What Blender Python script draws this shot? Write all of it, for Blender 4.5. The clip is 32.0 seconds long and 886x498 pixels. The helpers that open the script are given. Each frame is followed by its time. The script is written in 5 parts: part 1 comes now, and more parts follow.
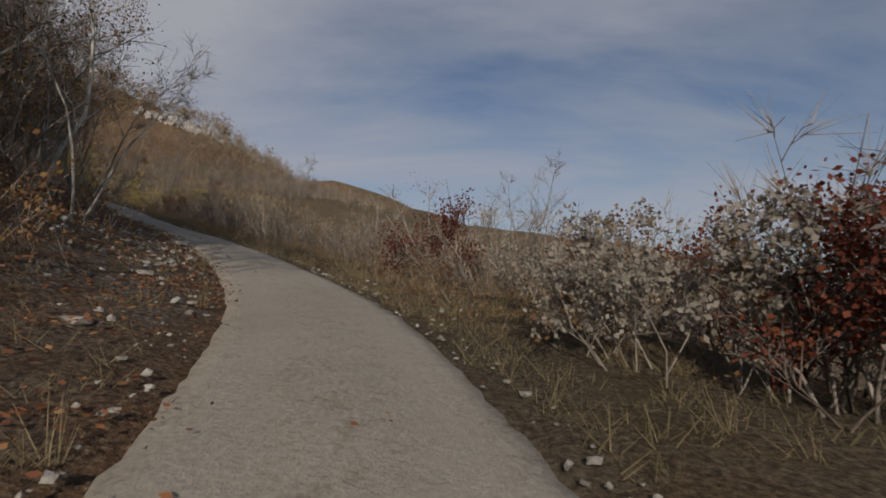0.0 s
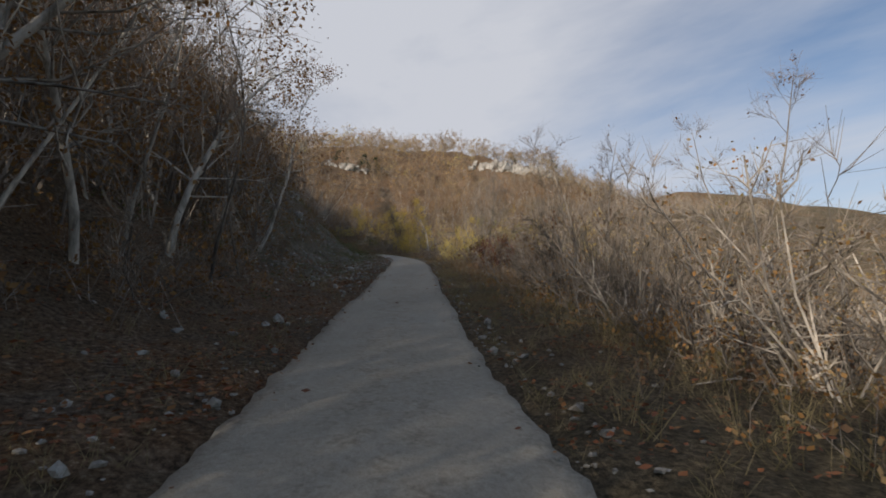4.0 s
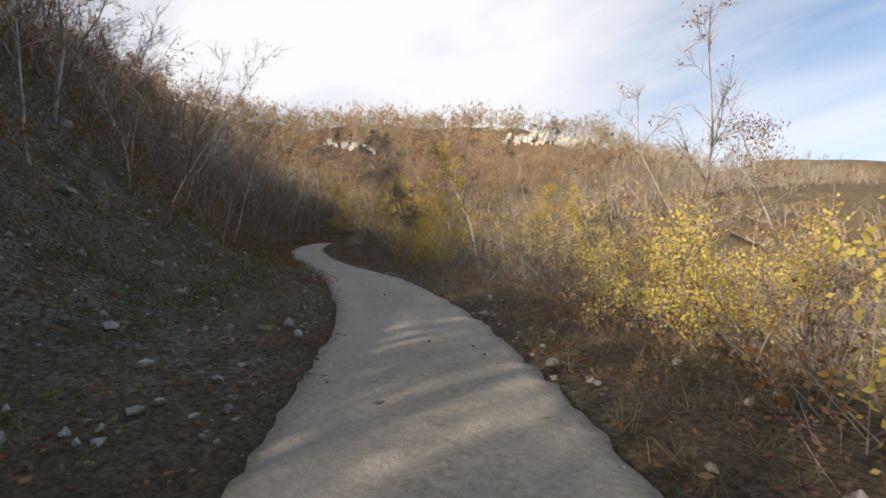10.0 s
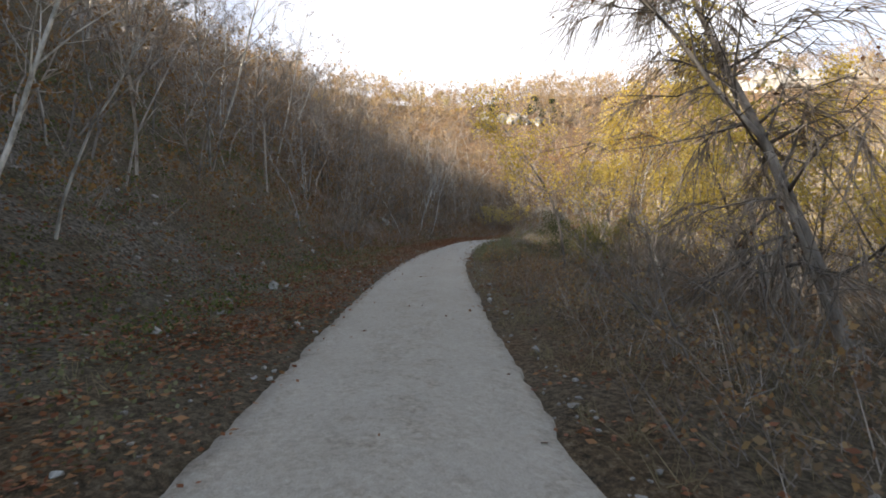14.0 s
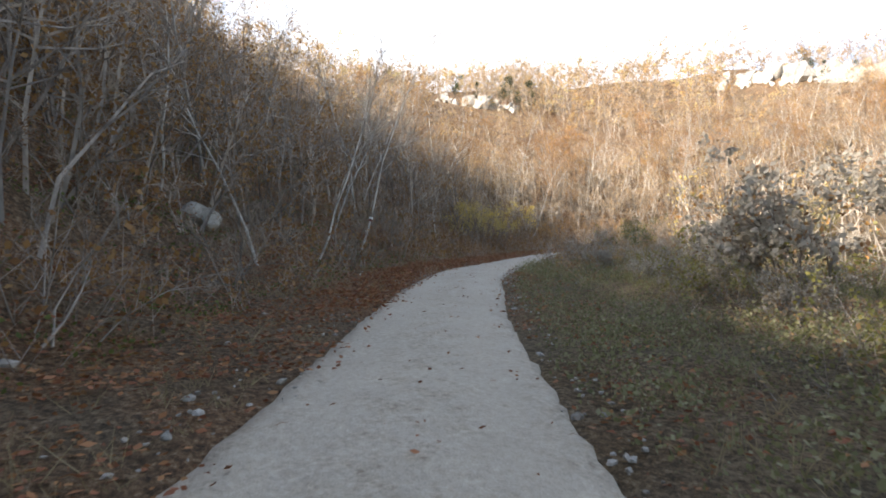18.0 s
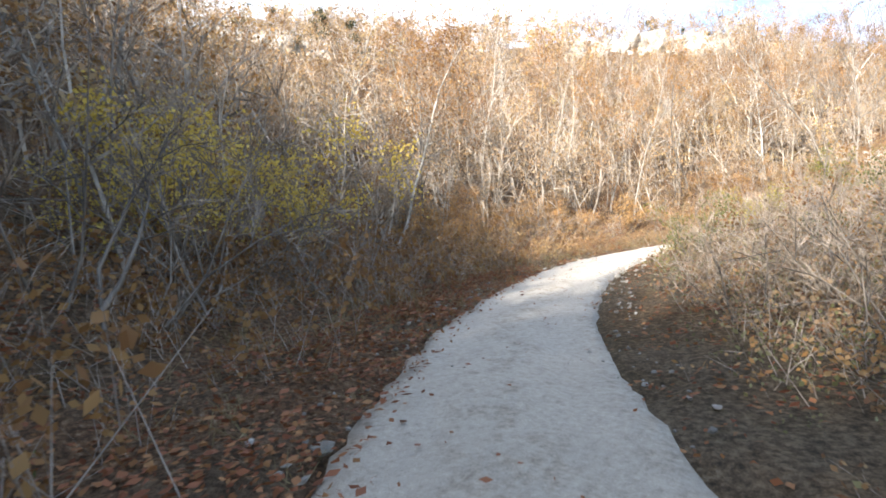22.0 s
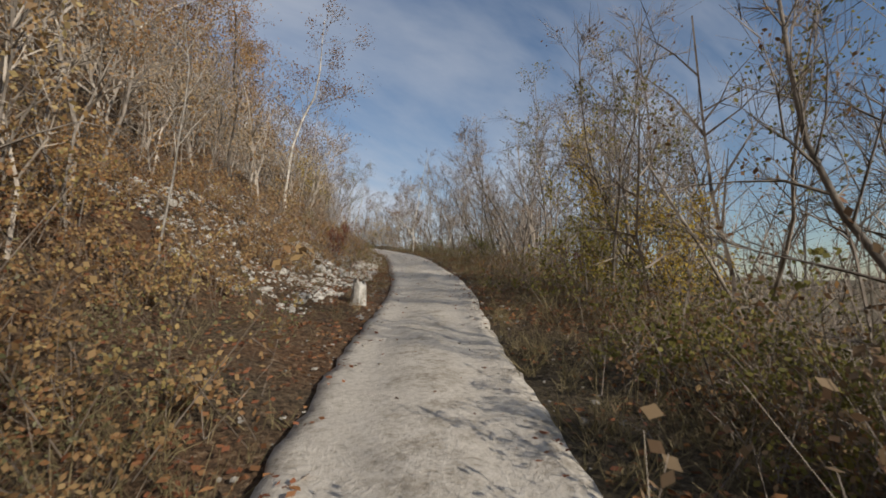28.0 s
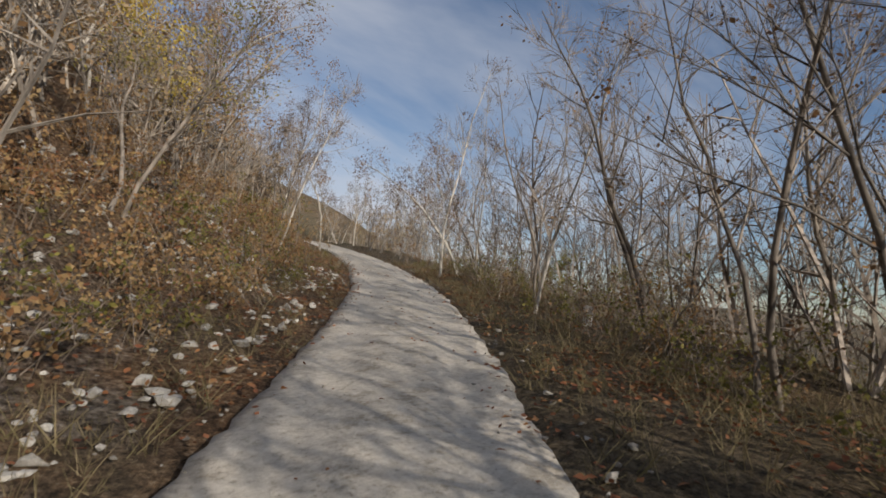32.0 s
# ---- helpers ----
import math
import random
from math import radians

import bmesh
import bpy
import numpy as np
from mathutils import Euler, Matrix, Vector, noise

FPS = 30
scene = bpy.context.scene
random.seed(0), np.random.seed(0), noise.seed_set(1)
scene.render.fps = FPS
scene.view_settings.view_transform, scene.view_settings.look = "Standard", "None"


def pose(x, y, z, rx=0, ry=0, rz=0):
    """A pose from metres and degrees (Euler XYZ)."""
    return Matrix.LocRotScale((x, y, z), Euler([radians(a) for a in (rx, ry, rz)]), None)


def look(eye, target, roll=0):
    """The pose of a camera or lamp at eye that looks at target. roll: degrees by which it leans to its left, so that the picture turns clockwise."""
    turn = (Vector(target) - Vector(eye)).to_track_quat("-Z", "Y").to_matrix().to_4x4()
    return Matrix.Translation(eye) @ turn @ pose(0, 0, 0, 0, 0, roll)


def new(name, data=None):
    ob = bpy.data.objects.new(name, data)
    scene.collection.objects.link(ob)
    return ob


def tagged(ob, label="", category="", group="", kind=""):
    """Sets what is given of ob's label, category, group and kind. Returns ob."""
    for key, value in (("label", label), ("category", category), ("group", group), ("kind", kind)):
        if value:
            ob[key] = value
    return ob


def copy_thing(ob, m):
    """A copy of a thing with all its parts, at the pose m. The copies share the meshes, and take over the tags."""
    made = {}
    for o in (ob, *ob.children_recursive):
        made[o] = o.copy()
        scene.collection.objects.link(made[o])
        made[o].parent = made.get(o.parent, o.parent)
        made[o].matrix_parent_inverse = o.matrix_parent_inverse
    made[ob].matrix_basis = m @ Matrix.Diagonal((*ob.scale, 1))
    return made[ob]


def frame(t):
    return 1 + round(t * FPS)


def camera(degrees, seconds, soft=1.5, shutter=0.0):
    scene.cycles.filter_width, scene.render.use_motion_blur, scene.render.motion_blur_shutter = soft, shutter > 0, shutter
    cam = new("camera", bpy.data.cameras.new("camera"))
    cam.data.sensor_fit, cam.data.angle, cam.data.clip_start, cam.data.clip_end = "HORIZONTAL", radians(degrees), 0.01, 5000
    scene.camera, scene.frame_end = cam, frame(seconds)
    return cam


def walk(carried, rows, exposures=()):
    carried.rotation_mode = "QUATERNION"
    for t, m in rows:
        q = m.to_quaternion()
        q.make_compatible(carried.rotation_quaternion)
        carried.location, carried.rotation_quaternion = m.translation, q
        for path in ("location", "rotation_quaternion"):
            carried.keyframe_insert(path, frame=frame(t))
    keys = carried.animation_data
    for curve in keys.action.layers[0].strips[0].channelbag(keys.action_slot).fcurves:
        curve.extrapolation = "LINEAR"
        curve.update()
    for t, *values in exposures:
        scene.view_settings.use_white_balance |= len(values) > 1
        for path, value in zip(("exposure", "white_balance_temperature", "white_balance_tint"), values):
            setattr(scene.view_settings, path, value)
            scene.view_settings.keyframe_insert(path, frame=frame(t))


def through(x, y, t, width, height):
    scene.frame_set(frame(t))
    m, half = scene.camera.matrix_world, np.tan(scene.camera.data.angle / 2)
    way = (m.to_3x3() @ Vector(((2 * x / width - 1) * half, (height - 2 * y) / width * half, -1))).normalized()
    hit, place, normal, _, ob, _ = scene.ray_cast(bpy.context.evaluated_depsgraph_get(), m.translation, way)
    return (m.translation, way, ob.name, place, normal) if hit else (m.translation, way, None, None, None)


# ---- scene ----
cam = camera(82.0, 32.0, soft=1.75, shutter=0.06)
PATH = [
    (0, (0.227, 0.081, 1.071), (0.171, 2.071, 1.258), 1.9),
    (0.5, (-0.338, 3.25, 1.586), (-0.585, 5.228, 1.744), -0.5),
    (1, (-1.25, 6.383, 2.041), (-1.707, 8.324, 2.196), -2.4),
    (1.5, (-2.463, 9.239, 2.45), (-3.123, 11.121, 2.61), -1.7),
    (2, (-3.94, 12.047, 2.839), (-4.765, 13.858, 3.037), -1.5),
    (2.5, (-5.476, 14.775, 3.355), (-6.432, 16.519, 3.565), -1.4),
    (3, (-7.166, 17.326, 3.807), (-8.223, 19.005, 4.06), -1.7),
    (3.5, (-8.927, 19.658, 4.31), (-10.078, 21.267, 4.599), -2.1),
    (4, (-10.569, 21.692, 4.727), (-11.796, 23.243, 5.026), -2.1),
    (4.5, (-12.259, 23.623, 5.14), (-13.548, 25.126, 5.418), -2.9),
    (6.5, (-19.782, 31.97, 6.894), (-21.083, 33.457, 7.204), -2.5),
    (7, (-21.607, 33.878, 7.367), (-22.901, 35.366, 7.703), -2.7),
    (7.5, (-23.541, 35.974, 7.952), (-24.833, 37.462, 8.29), -2.1),
    (8, (-25.449, 38.089, 8.495), (-26.737, 39.586, 8.809), -1.9),
    (8.5, (-27.43, 40.229, 8.941), (-28.72, 41.739, 9.18), -1.8),
    (9, (-29.449, 42.401, 9.404), (-30.733, 43.909, 9.678), -2.3),
    (9.5, (-31.083, 44.326, 9.867), (-32.368, 45.836, 10.122), -3.0),
    (10, (-33.109, 46.548, 10.314), (-34.408, 48.043, 10.594), -4.0),
    (10.5, (-35.219, 48.79, 10.806), (-36.542, 50.265, 11.079), -4.5),
    (11, (-37.534, 51.014, 11.39), (-38.91, 52.439, 11.662), -4.6),
    (11.5, (-39.964, 53.224, 11.999), (-41.412, 54.57, 12.297), -4.0),
    (12, (-42.379, 55.205, 12.548), (-43.899, 56.468, 12.851), -4.2),
    (12.5, (-44.944, 57.015, 13.149), (-46.534, 58.192, 13.441), -4.0),
    (13, (-47.52, 58.597, 13.683), (-49.161, 59.694, 14.005), -3.6),
    (13.5, (-50.34, 60.243, 14.247), (-52.024, 61.284, 14.531), -3.0),
    (14, (-52.977, 61.708, 14.755), (-54.671, 62.731, 15.042), -3.1),
    (14.5, (-55.49, 63.135, 15.231), (-57.197, 64.135, 15.522), -2.6),
    (15, (-57.842, 64.445, 15.734), (-59.556, 65.433, 16.027), -2.7),
    (15.5, (-60.207, 65.731, 16.239), (-61.923, 66.709, 16.554), -2.9),
    (17.5, (-70.788, 72.361, 18.692), (-72.404, 73.507, 18.963), -2.4),
    (18, (-73.515, 74.323, 19.353), (-75.089, 75.516, 19.667), -2.6),
    (18.5, (-76.091, 76.362, 19.999), (-77.628, 77.599, 20.327), -3.8),
    (19, (-78.482, 78.328, 20.603), (-79.987, 79.601, 20.944), -4.5),
    (19.5, (-80.934, 80.325, 21.167), (-82.403, 81.636, 21.517), -4.7),
    (20, (-83.239, 82.257, 21.794), (-84.676, 83.599, 22.157), -5.1),
    (20.5, (-85.547, 84.378, 22.381), (-86.947, 85.772, 22.688), -4.9),
    (21, (-87.764, 86.71, 23.001), (-89.084, 88.184, 23.292), -5.2),
    (21.5, (-89.91, 89.309, 23.46), (-91.125, 90.874, 23.736), -6.8),
    (22, (-91.632, 92.128, 24.009), (-92.709, 93.795, 24.258), -7.7),
    (22.5, (-92.945, 95.051, 24.415), (-93.882, 96.799, 24.677), -8.3),
    (23, (-94.235, 97.741, 25.022), (-95.021, 99.563, 25.269), -8.2),
    (23.5, (-95.227, 100.701, 25.488), (-95.832, 102.594, 25.716), -7.6),
    (24, (-95.728, 103.648, 25.968), (-96.087, 105.603, 26.194), -7.2),
    (24.5, (-95.735, 106.626, 26.303), (-95.844, 108.61, 26.523), -9.4),
    (25, (-95.46, 109.351, 26.601), (-95.341, 111.344, 26.727), -7.9),
    (25.5, (-94.88, 112.279, 26.892), (-94.461, 114.231, 27.013), -10.0),
    (26, (-94.02, 114.867, 27.038), (-93.3, 116.727, 27.184), -7.5),
    (26.5, (-92.993, 117.03, 27.289), (-92.017, 118.772, 27.402), -3.8),
    (28.5, (-86.285, 126.219, 28.812), (-84.873, 127.624, 28.985), -0.3),
    (29, (-84.254, 128.363, 29.106), (-82.836, 129.766, 29.25), 0.5),
    (29.5, (-82.21, 130.544, 29.334), (-80.818, 131.97, 29.514), 1.2),
    (30, (-80.257, 132.662, 29.676), (-78.857, 134.078, 29.864), 2.7),
    (30.5, (-78.376, 134.819, 30.017), (-76.98, 136.241, 30.18), 3.6),
    (31, (-76.373, 136.931, 30.334), (-75.015, 138.391, 30.484), 4.0),
    (31.5, (-74.631, 139.321, 30.607), (-73.317, 140.819, 30.784), 5.1),
    (32, (-72.89, 141.554, 30.971), (-71.626, 143.093, 31.162), 4.6),
]
EXPOSURES = [(0, -0.65, 6400, 14), (2, -0.25, 6400, 14), (4, 0.13, 6450, 12), (7, 0.6, 6700, 11), (9, 0.72, 6850, 11), (13, 1.42, 6800, 13), (15, 1.72, 6600, 12), (17, 1.85, 6500, 12), (20, 2.15, 6350, 11),
             (21, 2.15, 6200, 11), (22.2, 2.1, 6150, 11), (23.5, 1.45, 6400, 10), (25, 0.9, 6500, 9), (26.5, 0.65, 6350, 9), (28.5, -0.1, 6350, 11), (30, 0.0, 6250, 11), (32, 0.03, 6350, 12)]
walk(cam, [(t, look(eye, target, roll)) for t, eye, target, roll in PATH], EXPOSURES)

# ---- daylight: thin high cloud over a low southern sun ----
SUN_BEARING, SUN_HEIGHT = 180.8, 22.0
world = bpy.data.worlds.new("sky")
scene.world = world
world.use_nodes = True
wt = world.node_tree
wt.nodes.clear()


def wnode(kind, **values):
    n = wt.nodes.new(kind)
    for key, value in values.items():
        n.inputs[key].default_value = value
    return n


def wjoin(a, b):
    wt.links.new(a, b)


sky = wnode("ShaderNodeTexSky")
sky.sky_type, sky.sun_disc = "NISHITA", False
sky.sun_elevation, sky.sun_rotation = radians(SUN_HEIGHT), radians(-SUN_BEARING)
sky.air_density, sky.dust_density, sky.ozone_density = 1.0, 0.5, 2.5
coord = wnode("ShaderNodeTexCoord")
split = wnode("ShaderNodeSeparateXYZ")
wjoin(coord.outputs["Generated"], split.inputs[0])
lift = wnode("ShaderNodeMath")
lift.operation = "ADD"
lift.inputs[1].default_value = 0.22
wjoin(split.outputs["Z"], lift.inputs[0])
flat = []
for axis in ("X", "Y"):
    div = wnode("ShaderNodeMath")
    div.operation = "DIVIDE"
    wjoin(split.outputs[axis], div.inputs[0])
    wjoin(lift.outputs[0], div.inputs[1])
    flat.append(div)
plane = wnode("ShaderNodeCombineXYZ")
wjoin(flat[0].outputs[0], plane.inputs[0])
wjoin(flat[1].outputs[0], plane.inputs[1])
stretch = wnode("ShaderNodeMapping")
stretch.inputs["Rotation"].default_value = (0, 0, radians(38))
stretch.inputs["Scale"].default_value = (0.55, 1.35, 1.0)
wjoin(plane.outputs[0], stretch.inputs[0])
cloud = wnode("ShaderNodeTexNoise", Scale=0.9, Detail=7.0, Roughness=0.55, Distortion=0.35)
wjoin(stretch.outputs[0], cloud.inputs["Vector"])
# more cover towards the north-west than towards the east
west = wnode("ShaderNodeVectorMath")
west.operation = "DOT_PRODUCT"
west.inputs[1].default_value = (-0.10, 0.10, -0.06)
wjoin(coord.outputs["Generated"], west.inputs[0])
cover = wnode("ShaderNodeMath")
cover.operation = "ADD"
wjoin(cloud.outputs["Fac"], cover.inputs[0])
wjoin(west.outputs["Value"], cover.inputs[1])
veil = wnode("ShaderNodeValToRGB")
veil.color_ramp.elements[0].position, veil.color_ramp.elements[0].color = 0.38, (0.03, 0.03, 0.03, 1)
veil.color_ramp.elements[1].position, veil.color_ramp.elements[1].color = 0.68, (0.95, 0.95, 0.95, 1)
wjoin(cover.outputs[0], veil.inputs[0])
tint = wnode("ShaderNodeMix")
tint.data_type = "RGBA"
tint.inputs[7].default_value = (5.8, 6.0, 6.4, 1)
wjoin(veil.outputs[0], tint.inputs[0])
wjoin(sky.outputs[0], tint.inputs[6])
back = wnode("ShaderNodeBackground", Strength=0.095)
wjoin(tint.outputs[2], back.inputs["Color"])
wout = wnode("ShaderNodeOutputWorld")
wjoin(back.outputs[0], wout.inputs["Surface"])

sun = new("sun", bpy.data.lights.new("sun", "SUN"))
sun.data.energy, sun.data.angle, sun.data.color = 4.3, radians(0.6), (1.0, 0.90, 0.77)
_b, _h = radians(SUN_BEARING), radians(SUN_HEIGHT)
sun.matrix_world = look((-math.sin(_b) * 300 * math.cos(_h), math.cos(_b) * 300 * math.cos(_h), 300 * math.sin(_h)), (0, 0, 0))


# ---- materials ----
def material(name, rough=0.85, spec=0.3):
    m = bpy.data.materials.new(name)
    m.use_nodes = True
    b = m.node_tree.nodes["Principled BSDF"]
    b.inputs["Roughness"].default_value = rough
    b.inputs["Specular IOR Level"].default_value = spec
    return m, m.node_tree, b


def add_noise(nt, scale, detail=4.0, rough=0.6, where="Object", stretch=None):
    tc = nt.nodes.new("ShaderNodeTexCoord")
    n = nt.nodes.new("ShaderNodeTexNoise")
    n.inputs["Scale"].default_value, n.inputs["Detail"].default_value, n.inputs["Roughness"].default_value = scale, detail, rough
    src = tc.outputs[where]
    if stretch:
        mp = nt.nodes.new("ShaderNodeMapping")
        mp.inputs["Scale"].default_value = stretch
        nt.links.new(src, mp.inputs[0])
        src = mp.outputs[0]
    nt.links.new(src, n.inputs["Vector"])
    return n.outputs["Fac"]


def add_ramp(nt, fac, stops):
    r = nt.nodes.new("ShaderNodeValToRGB")
    els = r.color_ramp.elements
    while len(els) < len(stops):
        els.new(0.5)
    for e, (p, c) in zip(els, stops):
        e.position, e.color = p, (*c, 1)
    nt.links.new(fac, r.inputs[0])
    return r.outputs[0]


def add_mix(nt, fac, a, b, blend="MIX"):
    m = nt.nodes.new("ShaderNodeMix")
    m.data_type, m.blend_type = "RGBA", blend
    for sock, v in ((m.inputs[0], fac), (m.inputs[6], a), (m.inputs[7], b)):
        if isinstance(v, (int, float)):
            sock.default_value = v
        elif isinstance(v, tuple):
            sock.default_value = (*v, 1)
        else:
            nt.links.new(v, sock)
    return m.outputs[2]


def add_math(nt, op, a, b=0.0):
    m = nt.nodes.new("ShaderNodeMath")
    m.operation, m.use_clamp = op, op == "MULTIPLY_ADD"
    for sock, v in ((m.inputs[0], a), (m.inputs[1], b)):
        if isinstance(v, (int, float)):
            sock.default_value = v
        else:
            nt.links.new(v, sock)
    return m.outputs[0]


def add_bump(nt, b, height, strength=0.4, distance=0.03):
    n = nt.nodes.new("ShaderNodeBump")
    n.inputs["Strength"].default_value, n.inputs["Distance"].default_value = strength, distance
    nt.links.new(height, n.inputs["Height"])
    nt.links.new(n.outputs[0], b.inputs["Normal"])


def mat_ground():
    m, nt, b = material("ground_soil", 0.95, 0.15)
    attr = {}
    for key in ("scree", "litter", "grass"):
        a = nt.nodes.new("ShaderNodeAttribute")
        a.attribute_name = key
        attr[key] = a.outputs["Fac"]
    wide, mid, fine = add_noise(nt, 0.05, 5), add_noise(nt, 0.7, 5), add_noise(nt, 14.0, 5, 0.8)
    soil = add_ramp(nt, fine, [(0.36, (0.05, 0.038, 0.027)), (0.64, (0.20, 0.145, 0.095))])
    dry = add_ramp(nt, fine, [(0.38, (0.06, 0.052, 0.034)), (0.64, (0.24, 0.195, 0.125))])
    green = add_ramp(nt, fine, [(0.3, (0.032, 0.034, 0.016)), (0.7, (0.11, 0.10, 0.045))])
    leaf = add_ramp(nt, fine, [(0.34, (0.04, 0.028, 0.018)), (0.47, (0.15, 0.088, 0.05)), (0.57, (0.26, 0.155, 0.08)), (0.66, (0.42, 0.34, 0.24))])
    stone = add_ramp(nt, add_noise(nt, 14.0, 3, 0.5), [(0.35, (0.06, 0.05, 0.04)), (0.55, (0.28, 0.26, 0.23)), (0.7, (0.45, 0.43, 0.39))])
    turf = add_mix(nt, add_ramp(nt, mid, [(0.48, (0, 0, 0)), (0.66, (0.8, 0.8, 0.8))]), dry, green)
    col = add_mix(nt, add_ramp(nt, wide, [(0.4, (0, 0, 0)), (0.62, (0.75, 0.75, 0.75))]), soil, dry)
    col = add_mix(nt, attr["grass"], col, turf)
    patch = add_ramp(nt, mid, [(0.36, (0.15, 0.15, 0.15)), (0.58, (1, 1, 1))])
    col = add_mix(nt, add_math(nt, "MULTIPLY", attr["litter"], patch), col, leaf)
    gap = add_ramp(nt, add_noise(nt, 1.6, 4), [(0.42, (0, 0, 0)), (0.56, (1, 1, 1))])
    col = add_mix(nt, add_math(nt, "MULTIPLY", attr["scree"], gap), col, stone)
    nt.links.new(col, b.inputs["Base Color"])
    add_bump(nt, b, add_math(nt, "ADD", fine, add_math(nt, "MULTIPLY", add_noise(nt, 4.0, 4, 0.6), 1.6)), 1.0, 0.12)
    return m


def mat_road():
    m, nt, b = material("crushed_limestone", 0.92, 0.2)
    wide, mid, fine, grit = add_noise(nt, 0.25, 4), add_noise(nt, 1.8, 5), add_noise(nt, 16, 5, 0.7), add_noise(nt, 70, 3, 0.7)
    base = add_ramp(nt, fine, [(0.28, (0.22, 0.19, 0.145)), (0.5, (0.345, 0.305, 0.235)), (0.75, (0.48, 0.43, 0.345))])
    base = add_mix(nt, add_ramp(nt, mid, [(0.35, (0.45, 0.45, 0.45)), (0.6, (0, 0, 0))]), base, (0.265, 0.23, 0.178))
    base = add_mix(nt, add_ramp(nt, wide, [(0.4, (0, 0, 0)), (0.7, (0.5, 0.5, 0.5))]), base, (0.46, 0.42, 0.345))
    base = add_mix(nt, 0.35, base, add_ramp(nt, grit, [(0.3, (0.2, 0.18, 0.14)), (0.7, (0.52, 0.48, 0.41))]))
    a = nt.nodes.new("ShaderNodeAttribute")
    a.attribute_name = "fresh"
    chalk = add_ramp(nt, fine, [(0.3, (0.38, 0.345, 0.28)), (0.45, (0.60, 0.55, 0.465)), (0.7, (0.76, 0.71, 0.62))])
    base = add_mix(nt, add_math(nt, "MULTIPLY", a.outputs["Fac"], 0.7), base, chalk)
    w = nt.nodes.new("ShaderNodeAttribute")
    w.attribute_name = "tracks"
    loose = add_math(nt, "MULTIPLY", add_math(nt, "SUBTRACT", 1.0, w.outputs["Fac"]), add_ramp(nt, add_noise(nt, 3.5, 6, 0.7), [(0.46, (0, 0, 0)), (0.62, (0.75, 0.75, 0.75))]))
    base = add_mix(nt, loose, base, add_ramp(nt, fine, [(0.35, (0.17, 0.14, 0.10)), (0.65, (0.42, 0.37, 0.29))]))
    base = add_mix(nt, add_ramp(nt, add_noise(nt, 9.0, 5, 0.75), [(0.60, (0, 0, 0)), (0.68, (0.6, 0.6, 0.6))]), base, (0.24, 0.205, 0.155))
    nt.links.new(base, b.inputs["Base Color"])
    add_bump(nt, b, add_math(nt, "ADD", fine, add_math(nt, "MULTIPLY", grit, 0.4)), 0.7, 0.03)
    return m


def add_tone(nt):
    """The shade of its own that each plant of a joined growth carries."""
    a = nt.nodes.new("ShaderNodeAttribute")
    a.attribute_name = "tone"
    return a.outputs["Fac"]


def mat_bark(name, dark, light, patch=0.5, toned=False):
    m, nt, b = material(name, 0.9, 0.2)
    n1, n2 = add_noise(nt, 5.0, 5, 0.65, stretch=(1, 1, 0.35)), add_noise(nt, 40.0, 3, 0.6)
    col = add_ramp(nt, n1, [(0.35, dark), (patch + 0.1, light)])
    info = nt.nodes.new("ShaderNodeObjectInfo")
    own = add_math(nt, "FRACT", add_math(nt, "MULTIPLY", add_tone(nt), 7.3)) if toned else info.outputs["Random"]
    tone = add_ramp(nt, own, [(0.0, (0.55, 0.53, 0.51)), (1.0, (1.3, 1.25, 1.17))])
    nt.links.new(add_mix(nt, 1.0, col, tone, "MULTIPLY"), b.inputs["Base Color"])
    add_bump(nt, b, n2, 0.5, 0.01)
    return m


def mat_leaf(name, stops, through=0.35, toned=False):
    m, nt, b = material(name, 0.7, 0.25)
    geo, info = nt.nodes.new("ShaderNodeNewGeometry"), nt.nodes.new("ShaderNodeObjectInfo")
    mix = add_math(nt, "ADD", add_math(nt, "MULTIPLY", geo.outputs["Random Per Island"], 0.55), add_math(nt, "MULTIPLY", info.outputs["Random"], 0.45))
    if toned:
        mix = add_math(nt, "ADD", add_math(nt, "MULTIPLY", geo.outputs["Random Per Island"], 0.22), add_math(nt, "MULTIPLY", add_tone(nt), 0.8))
    col = add_ramp(nt, mix, stops)
    nt.links.new(col, b.inputs["Base Color"])
    tr = nt.nodes.new("ShaderNodeBsdfTranslucent")
    nt.links.new(col, tr.inputs["Color"])
    ms = nt.nodes.new("ShaderNodeMixShader")
    ms.inputs[0].default_value = through
    out = nt.nodes["Material Output"]
    nt.links.new(b.outputs[0], ms.inputs[1])
    nt.links.new(tr.outputs[0], ms.inputs[2])
    nt.links.new(ms.outputs[0], out.inputs["Surface"])
    return m


def mat_rock(name, dark, light, scale=2.5):
    m, nt, b = material(name, 0.9, 0.2)
    n1, n2 = add_noise(nt, scale, 6, 0.7), add_noise(nt, scale * 9, 4, 0.7)
    col = add_ramp(nt, n1, [(0.33, dark), (0.6, light)])
    col = add_mix(nt, add_ramp(nt, n2, [(0.3, (0.5, 0.5, 0.5)), (0.5, (0, 0, 0))]), col, dark)
    info = nt.nodes.new("ShaderNodeObjectInfo")
    tone = add_ramp(nt, info.outputs["Random"], [(0.0, (0.75, 0.74, 0.72)), (1.0, (1.1, 1.1, 1.1))])
    nt.links.new(add_mix(nt, 1.0, col, tone, "MULTIPLY"), b.inputs["Base Color"])
    add_bump(nt, b, n2, 0.6, 0.04)
    return m


